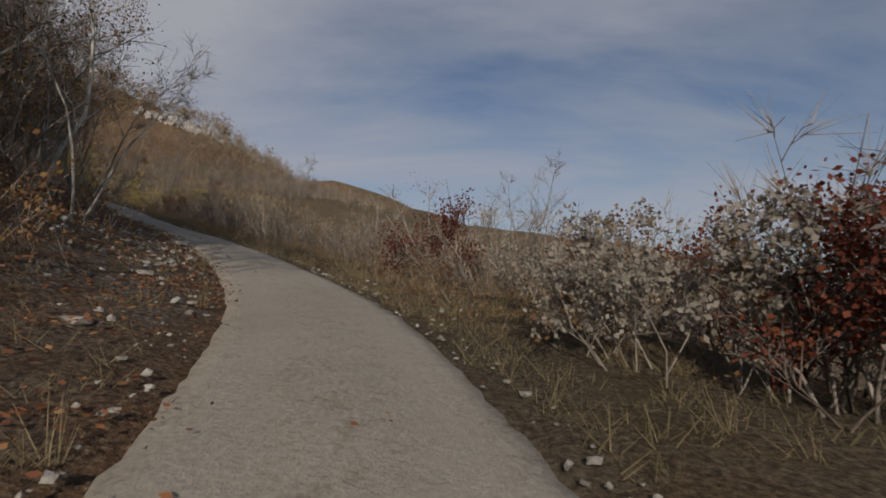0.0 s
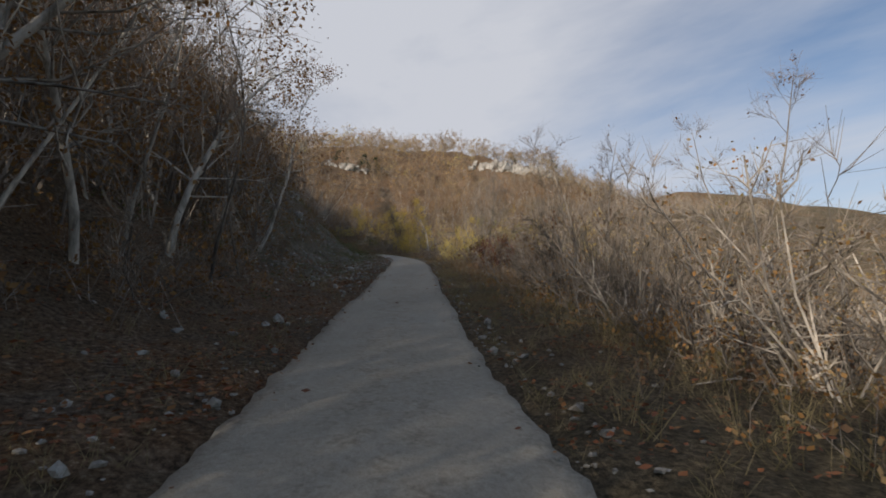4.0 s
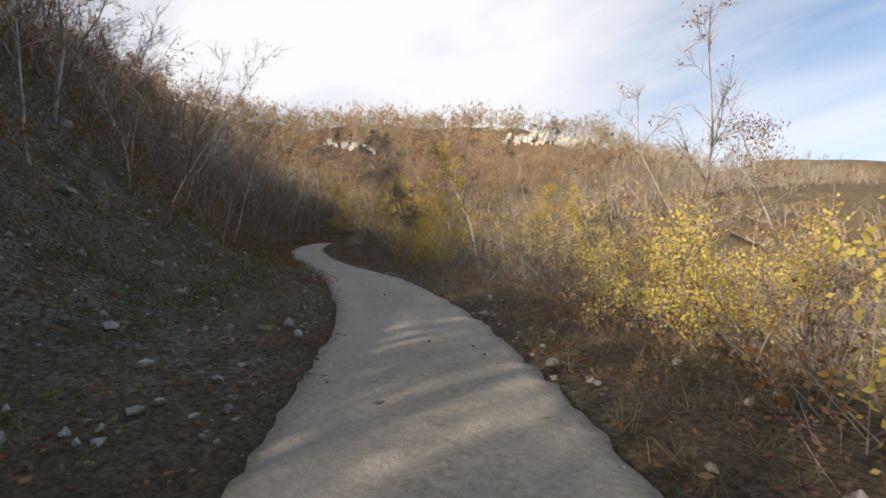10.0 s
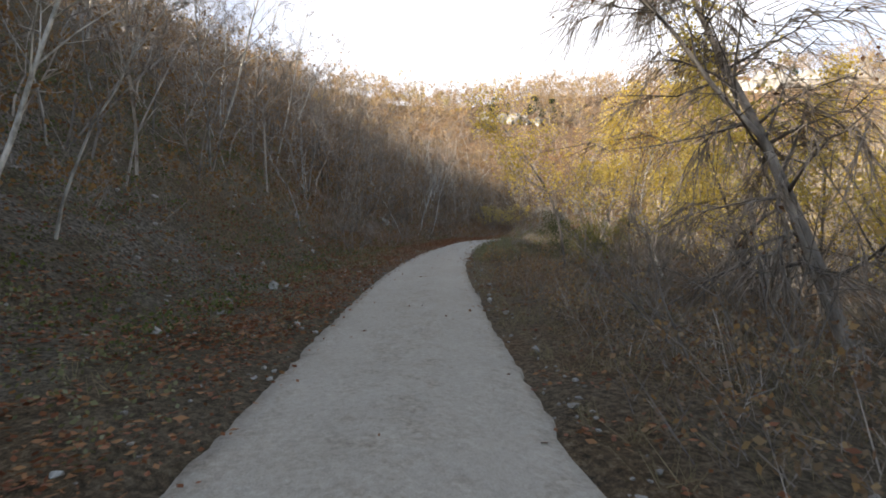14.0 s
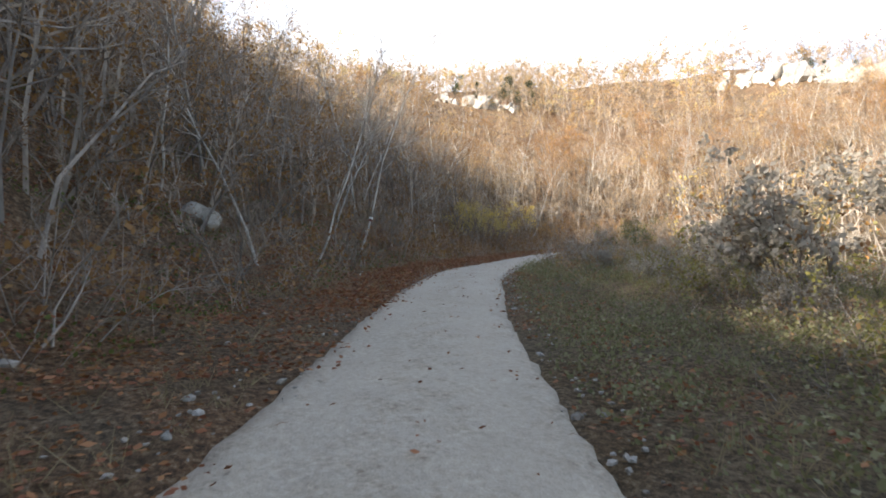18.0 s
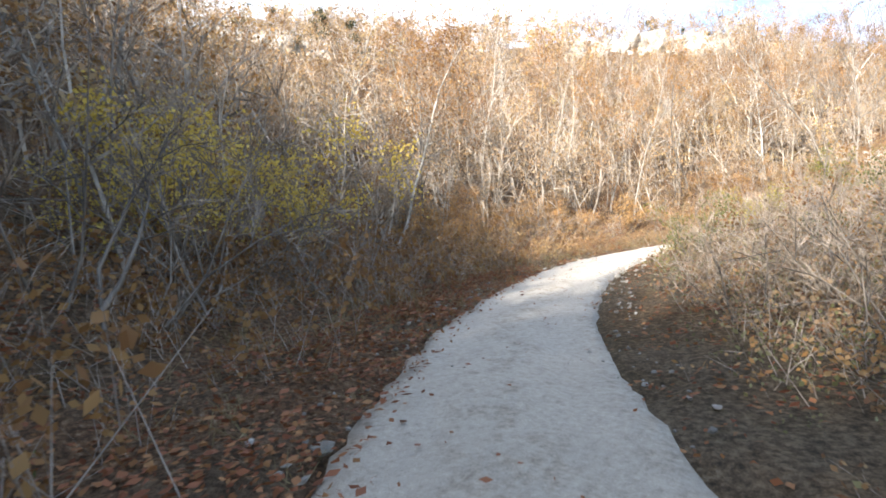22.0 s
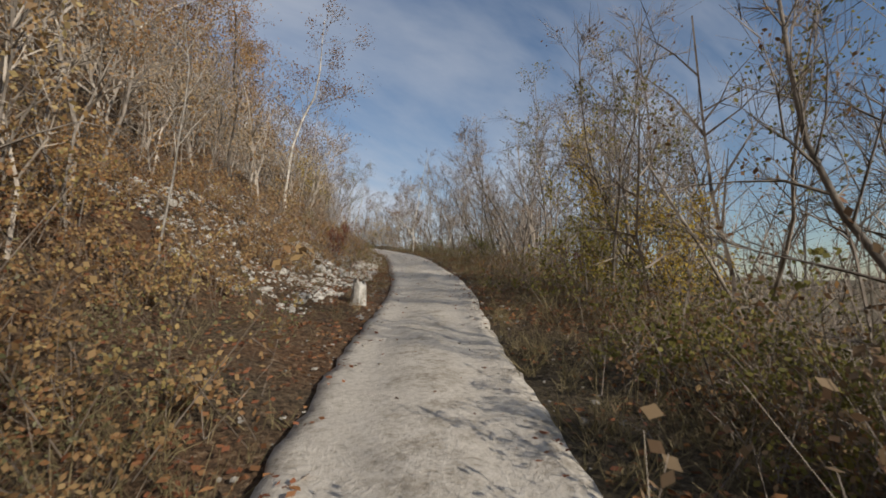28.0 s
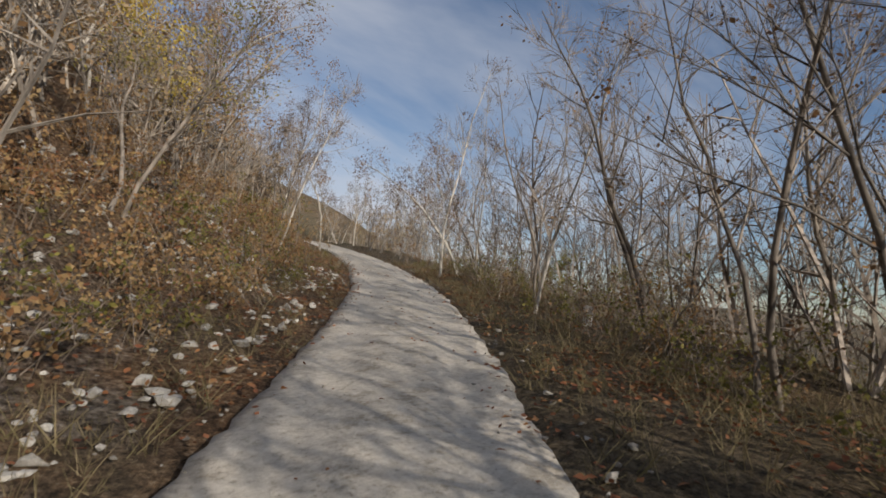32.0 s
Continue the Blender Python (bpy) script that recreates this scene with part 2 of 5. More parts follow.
M_GROUND, M_ROAD = mat_ground(), mat_road()
M_PALE = mat_bark("pale_bark", (0.16, 0.15, 0.13), (0.52, 0.50, 0.455), 0.47)
M_GREY = mat_bark("grey_bark", (0.10, 0.088, 0.075), (0.30, 0.27, 0.235))
M_DARK = mat_bark("dark_bark", (0.04, 0.032, 0.027), (0.14, 0.115, 0.095))
M_TWIG = mat_bark("brown_twigs", (0.16, 0.137, 0.12), (0.36, 0.315, 0.275))
M_TWIGPALE = mat_bark("pale_twigs", (0.15, 0.125, 0.10), (0.36, 0.31, 0.255))
M_BROWN = mat_leaf("brown_leaves", [(0.0, (0.10, 0.048, 0.024)), (0.5, (0.22, 0.115, 0.045)), (1.0, (0.33, 0.20, 0.075))])
M_ORANGE = mat_leaf("orange_leaves", [(0.0, (0.22, 0.10, 0.04)), (0.5, (0.37, 0.20, 0.075)), (1.0, (0.48, 0.32, 0.12))])
M_YELLOW = mat_leaf("yellow_leaves", [(0.0, (0.36, 0.24, 0.05)), (0.5, (0.62, 0.46, 0.09)), (1.0, (0.76, 0.64, 0.20))], 0.5)
M_RUSSET = mat_leaf("russet_leaves", [(0.05, (0.15, 0.075, 0.04)), (0.25, (0.30, 0.17, 0.075)), (0.45, (0.40, 0.28, 0.13)), (0.6, (0.24, 0.11, 0.05)), (0.75, (0.46, 0.34, 0.14)), (0.9, (0.26, 0.23, 0.09)), (1.0, (0.50, 0.36, 0.12))], 0.35, True)
M_FADED = mat_leaf("yellow_green_leaves", [(0.0, (0.08, 0.085, 0.028)), (0.5, (0.22, 0.20, 0.055)), (1.0, (0.40, 0.33, 0.08))], 0.4)
M_RED = mat_leaf("dark_red_leaves", [(0.0, (0.06, 0.016, 0.014)), (0.6, (0.17, 0.045, 0.026)), (1.0, (0.28, 0.10, 0.04))])
M_GREEN = mat_leaf("dull_green_leaves", [(0.0, (0.035, 0.045, 0.018)), (0.5, (0.09, 0.10, 0.035)), (1.0, (0.20, 0.19, 0.06))])
M_FLUFF = mat_leaf("grey_seed_fluff", [(0.0, (0.20, 0.175, 0.135)), (1.0, (0.40, 0.365, 0.30))], 0.3)
M_GRASS = mat_leaf("dry_grass", [(0.0, (0.09, 0.085, 0.035)), (0.45, (0.22, 0.18, 0.088)), (1.0, (0.40, 0.32, 0.18))], 0.3)
M_HERB = mat_leaf("frosted_herbs", [(0.0, (0.07, 0.07, 0.03)), (0.5, (0.17, 0.165, 0.07)), (1.0, (0.33, 0.31, 0.19))], 0.3)
M_MOSS = mat_leaf("moss", [(0.0, (0.06, 0.075, 0.02)), (0.5, (0.14, 0.16, 0.04)), (1.0, (0.28, 0.27, 0.08))], 0.3)
M_LITTER = mat_leaf("fallen_leaves", [(0.0, (0.10, 0.038, 0.022)), (0.4, (0.24, 0.095, 0.045)), (0.75, (0.30, 0.16, 0.065)), (1.0, (0.38, 0.29, 0.20))], 0.15)
M_WOODS = mat_leaf("woods_in_autumn", [(0.05, (0.20, 0.155, 0.11)), (0.25, (0.34, 0.255, 0.16)), (0.42, (0.42, 0.315, 0.185)), (0.55, (0.33, 0.20, 0.10)), (0.68, (0.46, 0.30, 0.12)), (0.8, (0.46, 0.36, 0.18)), (0.92, (0.58, 0.46, 0.18)), (1.0, (0.33, 0.31, 0.13))], 0.35, True)
M_GLEN = mat_leaf("glen_in_autumn", [(0.05, (0.34, 0.25, 0.14)), (0.3, (0.46, 0.34, 0.15)), (0.5, (0.50, 0.33, 0.11)), (0.7, (0.54, 0.42, 0.15)), (0.85, (0.40, 0.36, 0.13)), (1.0, (0.60, 0.48, 0.16))], 0.4, True)
M_SCRUB = mat_leaf("scrub_in_autumn", [(0.05, (0.15, 0.105, 0.065)), (0.3, (0.27, 0.195, 0.115)), (0.5, (0.20, 0.105, 0.055)), (0.65, (0.36, 0.25, 0.12)), (0.8, (0.38, 0.19, 0.06)), (0.95, (0.20, 0.18, 0.075))], 0.3, True)
M_WOODBARK = mat_bark("grey_wood", (0.15, 0.13, 0.11), (0.42, 0.385, 0.335), 0.5, True)
M_DUSKBARK = mat_bark("brown_wood", (0.14, 0.12, 0.105), (0.37, 0.33, 0.285), 0.5, True)
M_STONE = mat_rock("limestone", (0.16, 0.145, 0.12), (0.43, 0.405, 0.355))
M_CLIFF = mat_rock("weathered_cliff", (0.15, 0.14, 0.12), (0.50, 0.475, 0.43), 0.5)
M_WHITE = mat_rock("white_painted_stone", (0.45, 0.44, 0.41), (0.78, 0.77, 0.73), 4.0)
M_EVERGREEN = mat_leaf("evergreen", [(0.0, (0.014, 0.026, 0.012)), (1.0, (0.05, 0.07, 0.028))], 0.2)

M_CHALK = mat_rock("fresh_limestone", (0.28, 0.26, 0.22), (0.72, 0.70, 0.64), 5.0)


# ---- the lie of the land: a road up a gully, round its head and out along the far slope ----
ROAD = [
    (0.4, -31.9, -4.36), (0.9, -15.9, -2.39), (0.3, 0.1, -0.43), (-2.0, 8.1, 0.78),
    (-6.0, 15.3, 1.96), (-11.1, 21.9, 3.31), (-16.7, 28.0, 4.61), (-22.2, 34.2, 6.02),
    (-27.7, 40.5, 7.50), (-33.2, 46.7, 8.85), (-39.1, 52.5, 10.30), (-45.9, 57.4, 11.82),
    (-53.1, 61.5, 13.25), (-60.4, 65.5, 14.75), (-67.5, 69.8, 16.38), (-74.3, 74.5, 18.00),
    (-80.8, 79.7, 19.59), (-86.8, 85.5, 21.19), (-91.7, 92.2, 22.49), (-95.1, 99.7, 23.84),
    (-96.0, 107.9, 24.94), (-94.0, 116.0, 25.65), (-89.2, 122.7, 26.70), (-83.8, 129.0, 27.66),
    (-78.2, 135.1, 28.55), (-73.0, 141.7, 29.47), (-65.0, 153.1, 31.14), (-59.0, 165.8, 32.81),
    (-54.8, 179.1, 34.48), (-49.2, 199.4, 36.6), (-43.0, 226.0, 38.4),
]
HALF = 1.42


def road_line():
    """Samples of the road's middle, one a metre: distance along, place, heading to the right."""
    p = np.array(ROAD)
    u = np.r_[0, np.cumsum(np.linalg.norm(np.diff(p[:, :2], axis=0), axis=1))]
    m = np.gradient(p, u, axis=0)
    q = np.arange(0, u[-1], 1.0)
    i = np.clip(np.searchsorted(u, q, "right") - 1, 0, len(u) - 2)
    h = (u[i + 1] - u[i])[:, None]
    t = ((q - u[i]) / (u[i + 1] - u[i]))[:, None]
    c = (2 * t**3 - 3 * t**2 + 1) * p[i] + (t**3 - 2 * t**2 + t) * h * m[i] + (3 * t**2 - 2 * t**3) * p[i + 1] + (t**3 - t**2) * h * m[i + 1]
    g = np.gradient(c[:, :2], axis=0)
    g /= np.linalg.norm(g, axis=1)[:, None]
    return q - u[2], c, np.stack([g[:, 1], -g[:, 0]], 1)


LINE_S, LINE_P, LINE_R = road_line()
# cross fall of the road, in degrees, down to the right where negative
FALL_S, FALL = (0, 15, 30, 60, 105, 120, 133, 150, 158, 166, 180, 191, 210), (-0.4, -1.7, -2.3, -3.6, -2.9, -4.5, -6.5, -7.5, -5.5, -1.5, 2.4, 4.0, 0.0)


def by_s(s, table):
    return np.interp(s, *zip(*table))


def road_half(s):
    """Half the width of the road."""
    return by_s(s, [(-30, 1.3), (35, 1.28), (52, 1.2), (80, 1.25), (95, 1.3), (110, 1.28), (126, 1.18), (145, 1.04), (165, 1.0), (178, 1.06), (186, 1.18), (194, 1.22), (200, 1.18)])


def bend(x, k):
    """A ramp with a rounded foot: 0 below 0, x above."""
    return 0.5 * (x + np.sqrt(x * x + k * k))


def waves(x, y, size, seed):
    """Smooth uneven ground in -1..1, lumps of about that size."""
    r = np.random.RandomState(seed)
    out = 0
    for n in range(7):
        a, f, o = r.uniform(0, 6.283), r.uniform(0.6, 1.9) * 3.1 / size, r.uniform(0, 6.283, 2)
        out = out + np.sin((np.cos(a) * x + np.sin(a) * y) * f + o[0] + 0.9 * np.sin((np.sin(a) * x - np.cos(a) * y) * f * 0.7 + o[1]))
    return out / 4.2


RIDGE = np.array([(-75, 215, 55), (-55, 235, 50.4), (-36, 254, 46), (0, 290, 43), (160, 380, 40), (420, 520, 20)], float)


def lay(x, y):
    """Distance along the road, distance to its right, and the height of the land."""
    x, y = np.atleast_1d(np.asarray(x, float)), np.atleast_1d(np.asarray(y, float))
    s, d, z = np.empty(x.shape), np.empty(x.shape), np.empty(x.shape)
    for a in range(0, len(x), 20000):
        b = slice(a, a + 20000)
        ox, oy = x[b, None] - LINE_P[:, 0], y[b, None] - LINE_P[:, 1]
        far = np.sqrt(ox * ox + oy * oy)
        k = far.argmin(1)
        n = np.arange(len(k))
        near = far[n, k]
        side = ox[n, k] * LINE_R[k, 0] + oy[n, k] * LINE_R[k, 1]
        along = -ox[n, k] * LINE_R[k, 1] + oy[n, k] * LINE_R[k, 0]
        w = np.exp(-(far - near[:, None]) / (1.2 + 0.22 * near[:, None]))
        s[b] = LINE_S[k] + np.clip(along, -1, 1)
        d[b] = np.where(side < 0, -1, 1) * np.sqrt(np.maximum(near**2 - np.clip(along, -1, 1) ** 2, side**2 * (abs(along) < 1)))
        z[b] = (w * LINE_P[:, 2]).sum(1) / w.sum(1)
        close = near < 4
        grade = np.gradient(LINE_P[:, 2])[k]
        z[b] = np.where(close, LINE_P[k, 2] + grade * np.clip(along, -1, 1), z[b])
    return s, d, z + rise(s, d, x, y)


def rise(s, d, x, y):
    """The land over the road's level."""
    lean = np.tan(np.radians(np.interp(s, FALL_S, FALL))) * np.clip(d, -HALF - 0.6, HALF + 0.6)
    u, v = -d - HALF, d - HALF
    toe = by_s(s, [(-30, 2.4), (25, 2.2), (45, 3.0), (60, 3.4), (75, 2.7), (86, 2.8), (100, 2.2), (118, 2.6), (130, 1.8), (165, 2.0), (185, 1.7), (200, 1.5)])
    steep = by_s(s, [(0, 0.75), (30, 0.8), (48, 1.15), (75, 1.1), (92, 1.0), (112, 1.05), (126, 1.0), (138, 0.75), (165, 0.75), (185, 0.9), (210, 0.6)])
    bank = by_s(s, [(0, 8), (30, 8), (48, 12), (75, 12), (92, 11), (112, 13), (126, 11), (138, 7), (200, 6)])
    upper = by_s(s, [(0, 0.62), (60, 0.55), (90, 0.6), (125, 0.72), (160, 0.72), (205, 0.68), (225, 0.6), (245, 0.5)])
    top = by_s(s, [(0, 40), (60, 40), (100, 50), (140, 53), (165, 53), (205, 50), (240, 40)])
    up = bend(u - toe, 0.8)
    hill = steep * up - (steep - upper) * (bend(up - bank / steep, 4.0) - bend(-bank / steep, 4.0))
    hill = hill - (upper - 0.08) * (bend(hill - top, 10.0) - bend(-top, 10.0)) / upper
    left = np.where(u > 0, 0.05 * np.clip(u, 0, 3) + hill, 0)
    fall = by_s(s, [(-30, 0.35), (40, 0.35), (75, 0.4), (95, 0.25), (108, 0.06), (146, 0.05), (158, 0.2), (168, 0.42), (260, 0.42)])
    deep = by_s(s, [(-30, 40), (20, 30), (45, 20), (75, 16), (92, 12), (100, 6), (108, 1.0), (146, 1.0), (158, 7), (168, 26), (180, 60), (260, 60)])
    edge = by_s(s, [(-30, 5), (12, 4.5), (30, 3.0), (45, 2.5), (75, 2.2), (95, 2.5), (165, 2.5), (185, 3.2), (200, 4.5), (240, 6)])
    down = fall * (bend(v - edge, 1.2) - bend(-edge, 1.2))
    right = np.where(v > 0, -deep * (1 - np.exp(-down / deep)), 0)
    rough = np.clip((np.abs(d) - HALF - 0.4) / 4, 0, 1)
    bumps = rough * (0.22 * waves(x, y, 3.0, 3) + 0.10 * waves(x, y, 1.1, 4) + np.clip((np.abs(d) - 8) / 20, 0, 1) * (1.1 * waves(x, y, 16, 5) + 2.0 * waves(x, y, 55, 6)))
    fade = np.clip((274 - s) / 40, 0, 1)
    fade = fade * fade * (3 - 2 * fade)
    nose = -deep * (1 - np.exp(-fall * (bend(np.abs(d) - HALF - edge, 1.2) - bend(-edge, 1.2)) / deep))
    left = np.where(u > 0, fade * left + (1 - fade) * nose, 0)
    return lean + left + right + bumps


def height(x, y):
    s, d, z = lay(x, y)
    x, y = np.atleast_1d(x), np.atleast_1d(y)
    # the bare ridge to the north-east
    best = np.full(x.shape, -1e3)
    for a, b in zip(RIDGE[:-1], RIDGE[1:]):
        e = b - a
        t = np.clip(((x - a[0]) * e[0] + (y - a[1]) * e[1]) / (e[0] ** 2 + e[1] ** 2), 0, 1)
        q = a + t[:, None] * e
        far = np.hypot(x - q[:, 0], y - q[:, 1])
        best = np.maximum(best, q[:, 2] - 0.58 * (np.sqrt(far**2 + 500) - 22.4) + 1.2 * waves(x, y, 40, 8))
    free = np.maximum(np.clip((np.abs(d) - 7) / 25, 0, 1), np.clip((s - 258) / 18, 0, 1))
    over = 0.5 * (z + best + np.sqrt((z - best) ** 2 + 9))
    z = z + free * (over - z)
    # the knoll that carries the eastern cliff
    z = z + 5.0 * np.exp(-((x + 97) ** 2 / 420 + (y - 182) ** 2 / 260))
    # the far country: a low valley and blue hills
    r = np.hypot(x + 60, y - 100)
    away = np.clip((r - 350) / 700, 0, 1) ** 1.5
    hills = -70 + 150 * np.clip((r - 1300) / 1700, 0, 1) * (0.85 + 0.35 * waves(x, y, 1300, 9) + 0.12 * waves(x, y, 420, 10))
    return s, d, z + away * (hills - z)


# ---- ground and road ----
def from_arrays(name, verts, faces, mat, smooth=True, slots=None):
    """A mesh from arrays; faces all of one size."""
    me = bpy.data.meshes.new(name)
    verts, faces = np.asarray(verts, np.float32), np.asarray(faces, np.int32)
    me.vertices.add(len(verts))
    me.vertices.foreach_set("co", verts.ravel())
    k = faces.shape[1]
    me.loops.add(faces.size)
    me.loops.foreach_set("vertex_index", faces.ravel())
    me.polygons.add(len(faces))
    me.polygons.foreach_set("loop_start", np.arange(0, faces.size, k, dtype=np.int32))
    me.polygons.foreach_set("use_smooth", np.full(len(faces), smooth))
    for one in mat if isinstance(mat, (list, tuple)) else [mat]:
        me.materials.append(one)
    if slots is not None:
        me.polygons.foreach_set("material_index", np.asarray(slots, np.int32))
    me.update(calc_edges=True)
    return me


def grid_faces(rows, cols):
    i = np.arange(rows * cols).reshape(rows, cols)
    return np.stack([i[:-1, :-1], i[:-1, 1:], i[1:, 1:], i[1:, :-1]], -1).reshape(-1, 4)


def ticks(low, high, step, reach, growth=1.16):
    core = np.arange(low, high, step)
    far, g = [], step
    while sum(far) < reach:
        g *= growth
        far.append(g)
    far = np.cumsum(far)
    return np.r_[core[0] - far[::-1], core, core[-1] + far]


def build_ground():
    gx, gy = ticks(-150, 40, 0.8, 4300), ticks(-25, 200, 0.8, 4300)
    xx, yy = np.meshgrid(gx, gy)
    s, d, z = height(xx.ravel(), yy.ravel())
    # let the mesh follow the edges of the road
    edge = road_half(s) + 0.12
    near = (np.abs(np.abs(d) - edge) < 0.42) & (s < 240)
    shift = np.where(near, np.sign(d) * edge - d, 0)
    xx = xx + (shift * np.interp(s, LINE_S, LINE_R[:, 0])).reshape(xx.shape)
    yy = yy + (shift * np.interp(s, LINE_S, LINE_R[:, 1])).reshape(yy.shape)
    s, d, z = height(xx.ravel(), yy.ravel())
    z = z - np.where(near, 0.055, np.where((np.abs(d) < road_half(s)) & (s < 240), 0.28, 0))
    me = from_arrays("ground", np.stack([xx.ravel(), yy.ravel(), z], 1), grid_faces(len(gy), len(gx)), M_GROUND)
    u, v = -d - HALF, d - HALF
    n = waves(xx.ravel(), yy.ravel(), 5.0, 21)
    scree = np.clip(0.75 * np.exp(-(((s - 56) / 17) ** 2)) * ((u > 0.6) & (u < 11)) + 1.2 * np.exp(-(((s - 15) / 10) ** 2)) * ((u > 0.3) & (u < 2.6)), 0, 1)
    scree = np.clip(scree + 1.2 * np.exp(-(((s - 189) / 6) ** 2)) * ((u > 0.8) & (u < 3)) + 0.5 * ((s > 70) & (s < 95) & (u > 2) & (u < 9)), 0, 1) * np.clip(0.8 + n, 0, 1)
    bushy = np.clip((s - 38) / 8, 0, 1) * np.clip((110 - s) / 8, 0, 1)
    litter = np.clip(np.where((d < 0) & (u < 120), 0.9 - 0.75 * bushy, 0.35) + 0.4 * n - 0.5 * scree, 0, 1) * (np.abs(d) < 160)
    grass = np.clip(np.where(d > 0, 0.8, 0.2 + 0.6 * bushy) + 0.4 * n + 0.7 * (np.hypot(xx.ravel() - 60, yy.ravel() - 300) < 170) * (d > -80), 0, 1)
    for key, val in (("scree", scree), ("litter", litter), ("grass", grass)):
        me.attributes.new(key, "FLOAT", "POINT").data.foreach_set("value", val.astype(np.float32))
    return tagged(new("ground", me), "hillside ground of dry grass, leaf litter and limestone rubble", "ground", kind="structure")


def build_road():
    fine = np.arange(LINE_S[0] + 1, 238, 0.2)
    c = np.stack([np.interp(fine, LINE_S, LINE_P[:, k]) for k in range(3)], 1)
    r = np.stack([np.interp(fine, LINE_S, LINE_R[:, k]) for k in range(2)], 1)
    rnd = np.random.RandomState(5)
    wide = road_half(fine)
    wear = lambda: 0.024 * rnd.randn(len(fine)).clip(-1.5, 1.8) + 0.03 * np.interp(fine, fine[::14], rnd.randn(len(fine[::14])))
    le, ri = -wide + wear(), wide + wear()
    cols = np.r_[-0.03, np.linspace(0, 1, 13), 1.03]
    rows = []
    for k, q in enumerate(cols):
        lat = le + (ri - le) * q
        x, y = c[:, 0] + r[:, 0] * lat, c[:, 1] + r[:, 1] * lat
        crown = 0.035 * (1 - (2 * q - 1) ** 2) - (0.035 * np.exp(-(((abs(2 * q - 1) - 0.55) / 0.2) ** 2)) * by_s(fine, [(0, 0.2), (120, 0.5), (150, 1.2), (260, 1.2)]))
        lumps = 0.014 * waves(x, y, 1.3, 11) + by_s(fine, [(0, 0.006), (140, 0.008), (150, 0.016), (260, 0.016)]) * waves(x, y, 0.7, 12)
        z = c[:, 2] + np.tan(np.radians(np.interp(fine, FALL_S, FALL))) * lat + 0.015 + crown + lumps
        if k in (0, 14):
            z = z - 0.30
        if k in (1, 13):
            z = z - 0.015 + 0.008 * rnd.randn(len(fine))
        rows.append(np.stack([x, y, z], 1))
    me = from_arrays("road", np.stack(rows, 1).reshape(-1, 3), grid_faces(len(fine), 15), M_ROAD)
    fresh = np.clip((fine - 134) / 18, 0, 1)
    worn = np.exp(-(((np.abs(2 * cols - 1) - 0.58) / 0.22) ** 2))
    me.attributes.new("tracks", "FLOAT", "POINT").data.foreach_set("value", np.tile(worn, len(fine)).astype(np.float32))
    me.attributes.new("fresh", "FLOAT", "POINT").data.foreach_set("value", np.repeat(fresh, 15).astype(np.float32))
    return tagged(new("road", me), "narrow pale crushed limestone track with ragged edges", "road", kind="structure")


build_ground()
build_road()


# ---- plants ----
def rod(pts, rad, sides):
    """A tapered tube along points."""
    pts, rad = np.asarray(pts, float), np.asarray(rad, float)
    n = len(pts)
    g = np.gradient(pts, axis=0)
    g /= np.linalg.norm(g, axis=1)[:, None] + 1e-9
    a = np.cross(g, (0.31, 0.87, 0.23))
    a /= np.linalg.norm(a, axis=1)[:, None] + 1e-9
    b = np.cross(g, a)
    ang = np.arange(sides) * 2 * np.pi / sides
    v = pts[:, None] + rad[:, None, None] * (np.cos(ang)[None, :, None] * a[:, None] + np.sin(ang)[None, :, None] * b[:, None])
    i = np.arange(n * sides).reshape(n, sides)
    j = np.roll(i, -1, 1)
    f = np.stack([i[:-1], j[:-1], j[1:], i[1:]], -1).reshape(-1, 4)
    return v.reshape(-1, 3), f


def pile(pieces):
    vs, fs, at = [], [], 0
    for v, f in pieces:
        vs.append(v)
        fs.append(f + at)
        at += len(v)
    return np.concatenate(vs), np.concatenate(fs)


def strand(r, start, way, length, k, crook, lift):
    """A wandering line that starts at a point and bends upwards."""
    pts, way = [np.array(start)], np.array(way, float)
    for _ in range(k - 1):
        way = way + r.normal(0, crook, 3) + (0, 0, lift)
        way /= np.linalg.norm(way)
        pts.append(pts[-1] + way * length / (k - 1))
    return np.array(pts)


def off_axis(r, way, angle):
    side = np.cross(way, r.normal(0, 1, 3))
    side /= np.linalg.norm(side) + 1e-9
    return way * np.cos(angle) + side * np.sin(angle)


def on_line(pts, q):
    k = q * (len(pts) - 1)
    i = min(int(k), len(pts) - 2)
    return pts[i] + (pts[i + 1] - pts[i]) * (k - i), (pts[i + 1] - pts[i]) / (np.linalg.norm(pts[i + 1] - pts[i]) + 1e-9)


def blades(r, base, way, length, width):
    """Flat slips from base points along ways: fine twigs and grass."""
    side = np.cross(way, r.normal(0, 1, way.shape))
    side *= (width / 2 / (np.linalg.norm(side, axis=1) + 1e-9))[:, None]
    tip = base + way * length[:, None]
    v = np.stack([base - side, base + side, tip + side * 0.35, tip - side * 0.35], 1).reshape(-1, 3)
    return v, np.arange(len(v)).reshape(-1, 4)


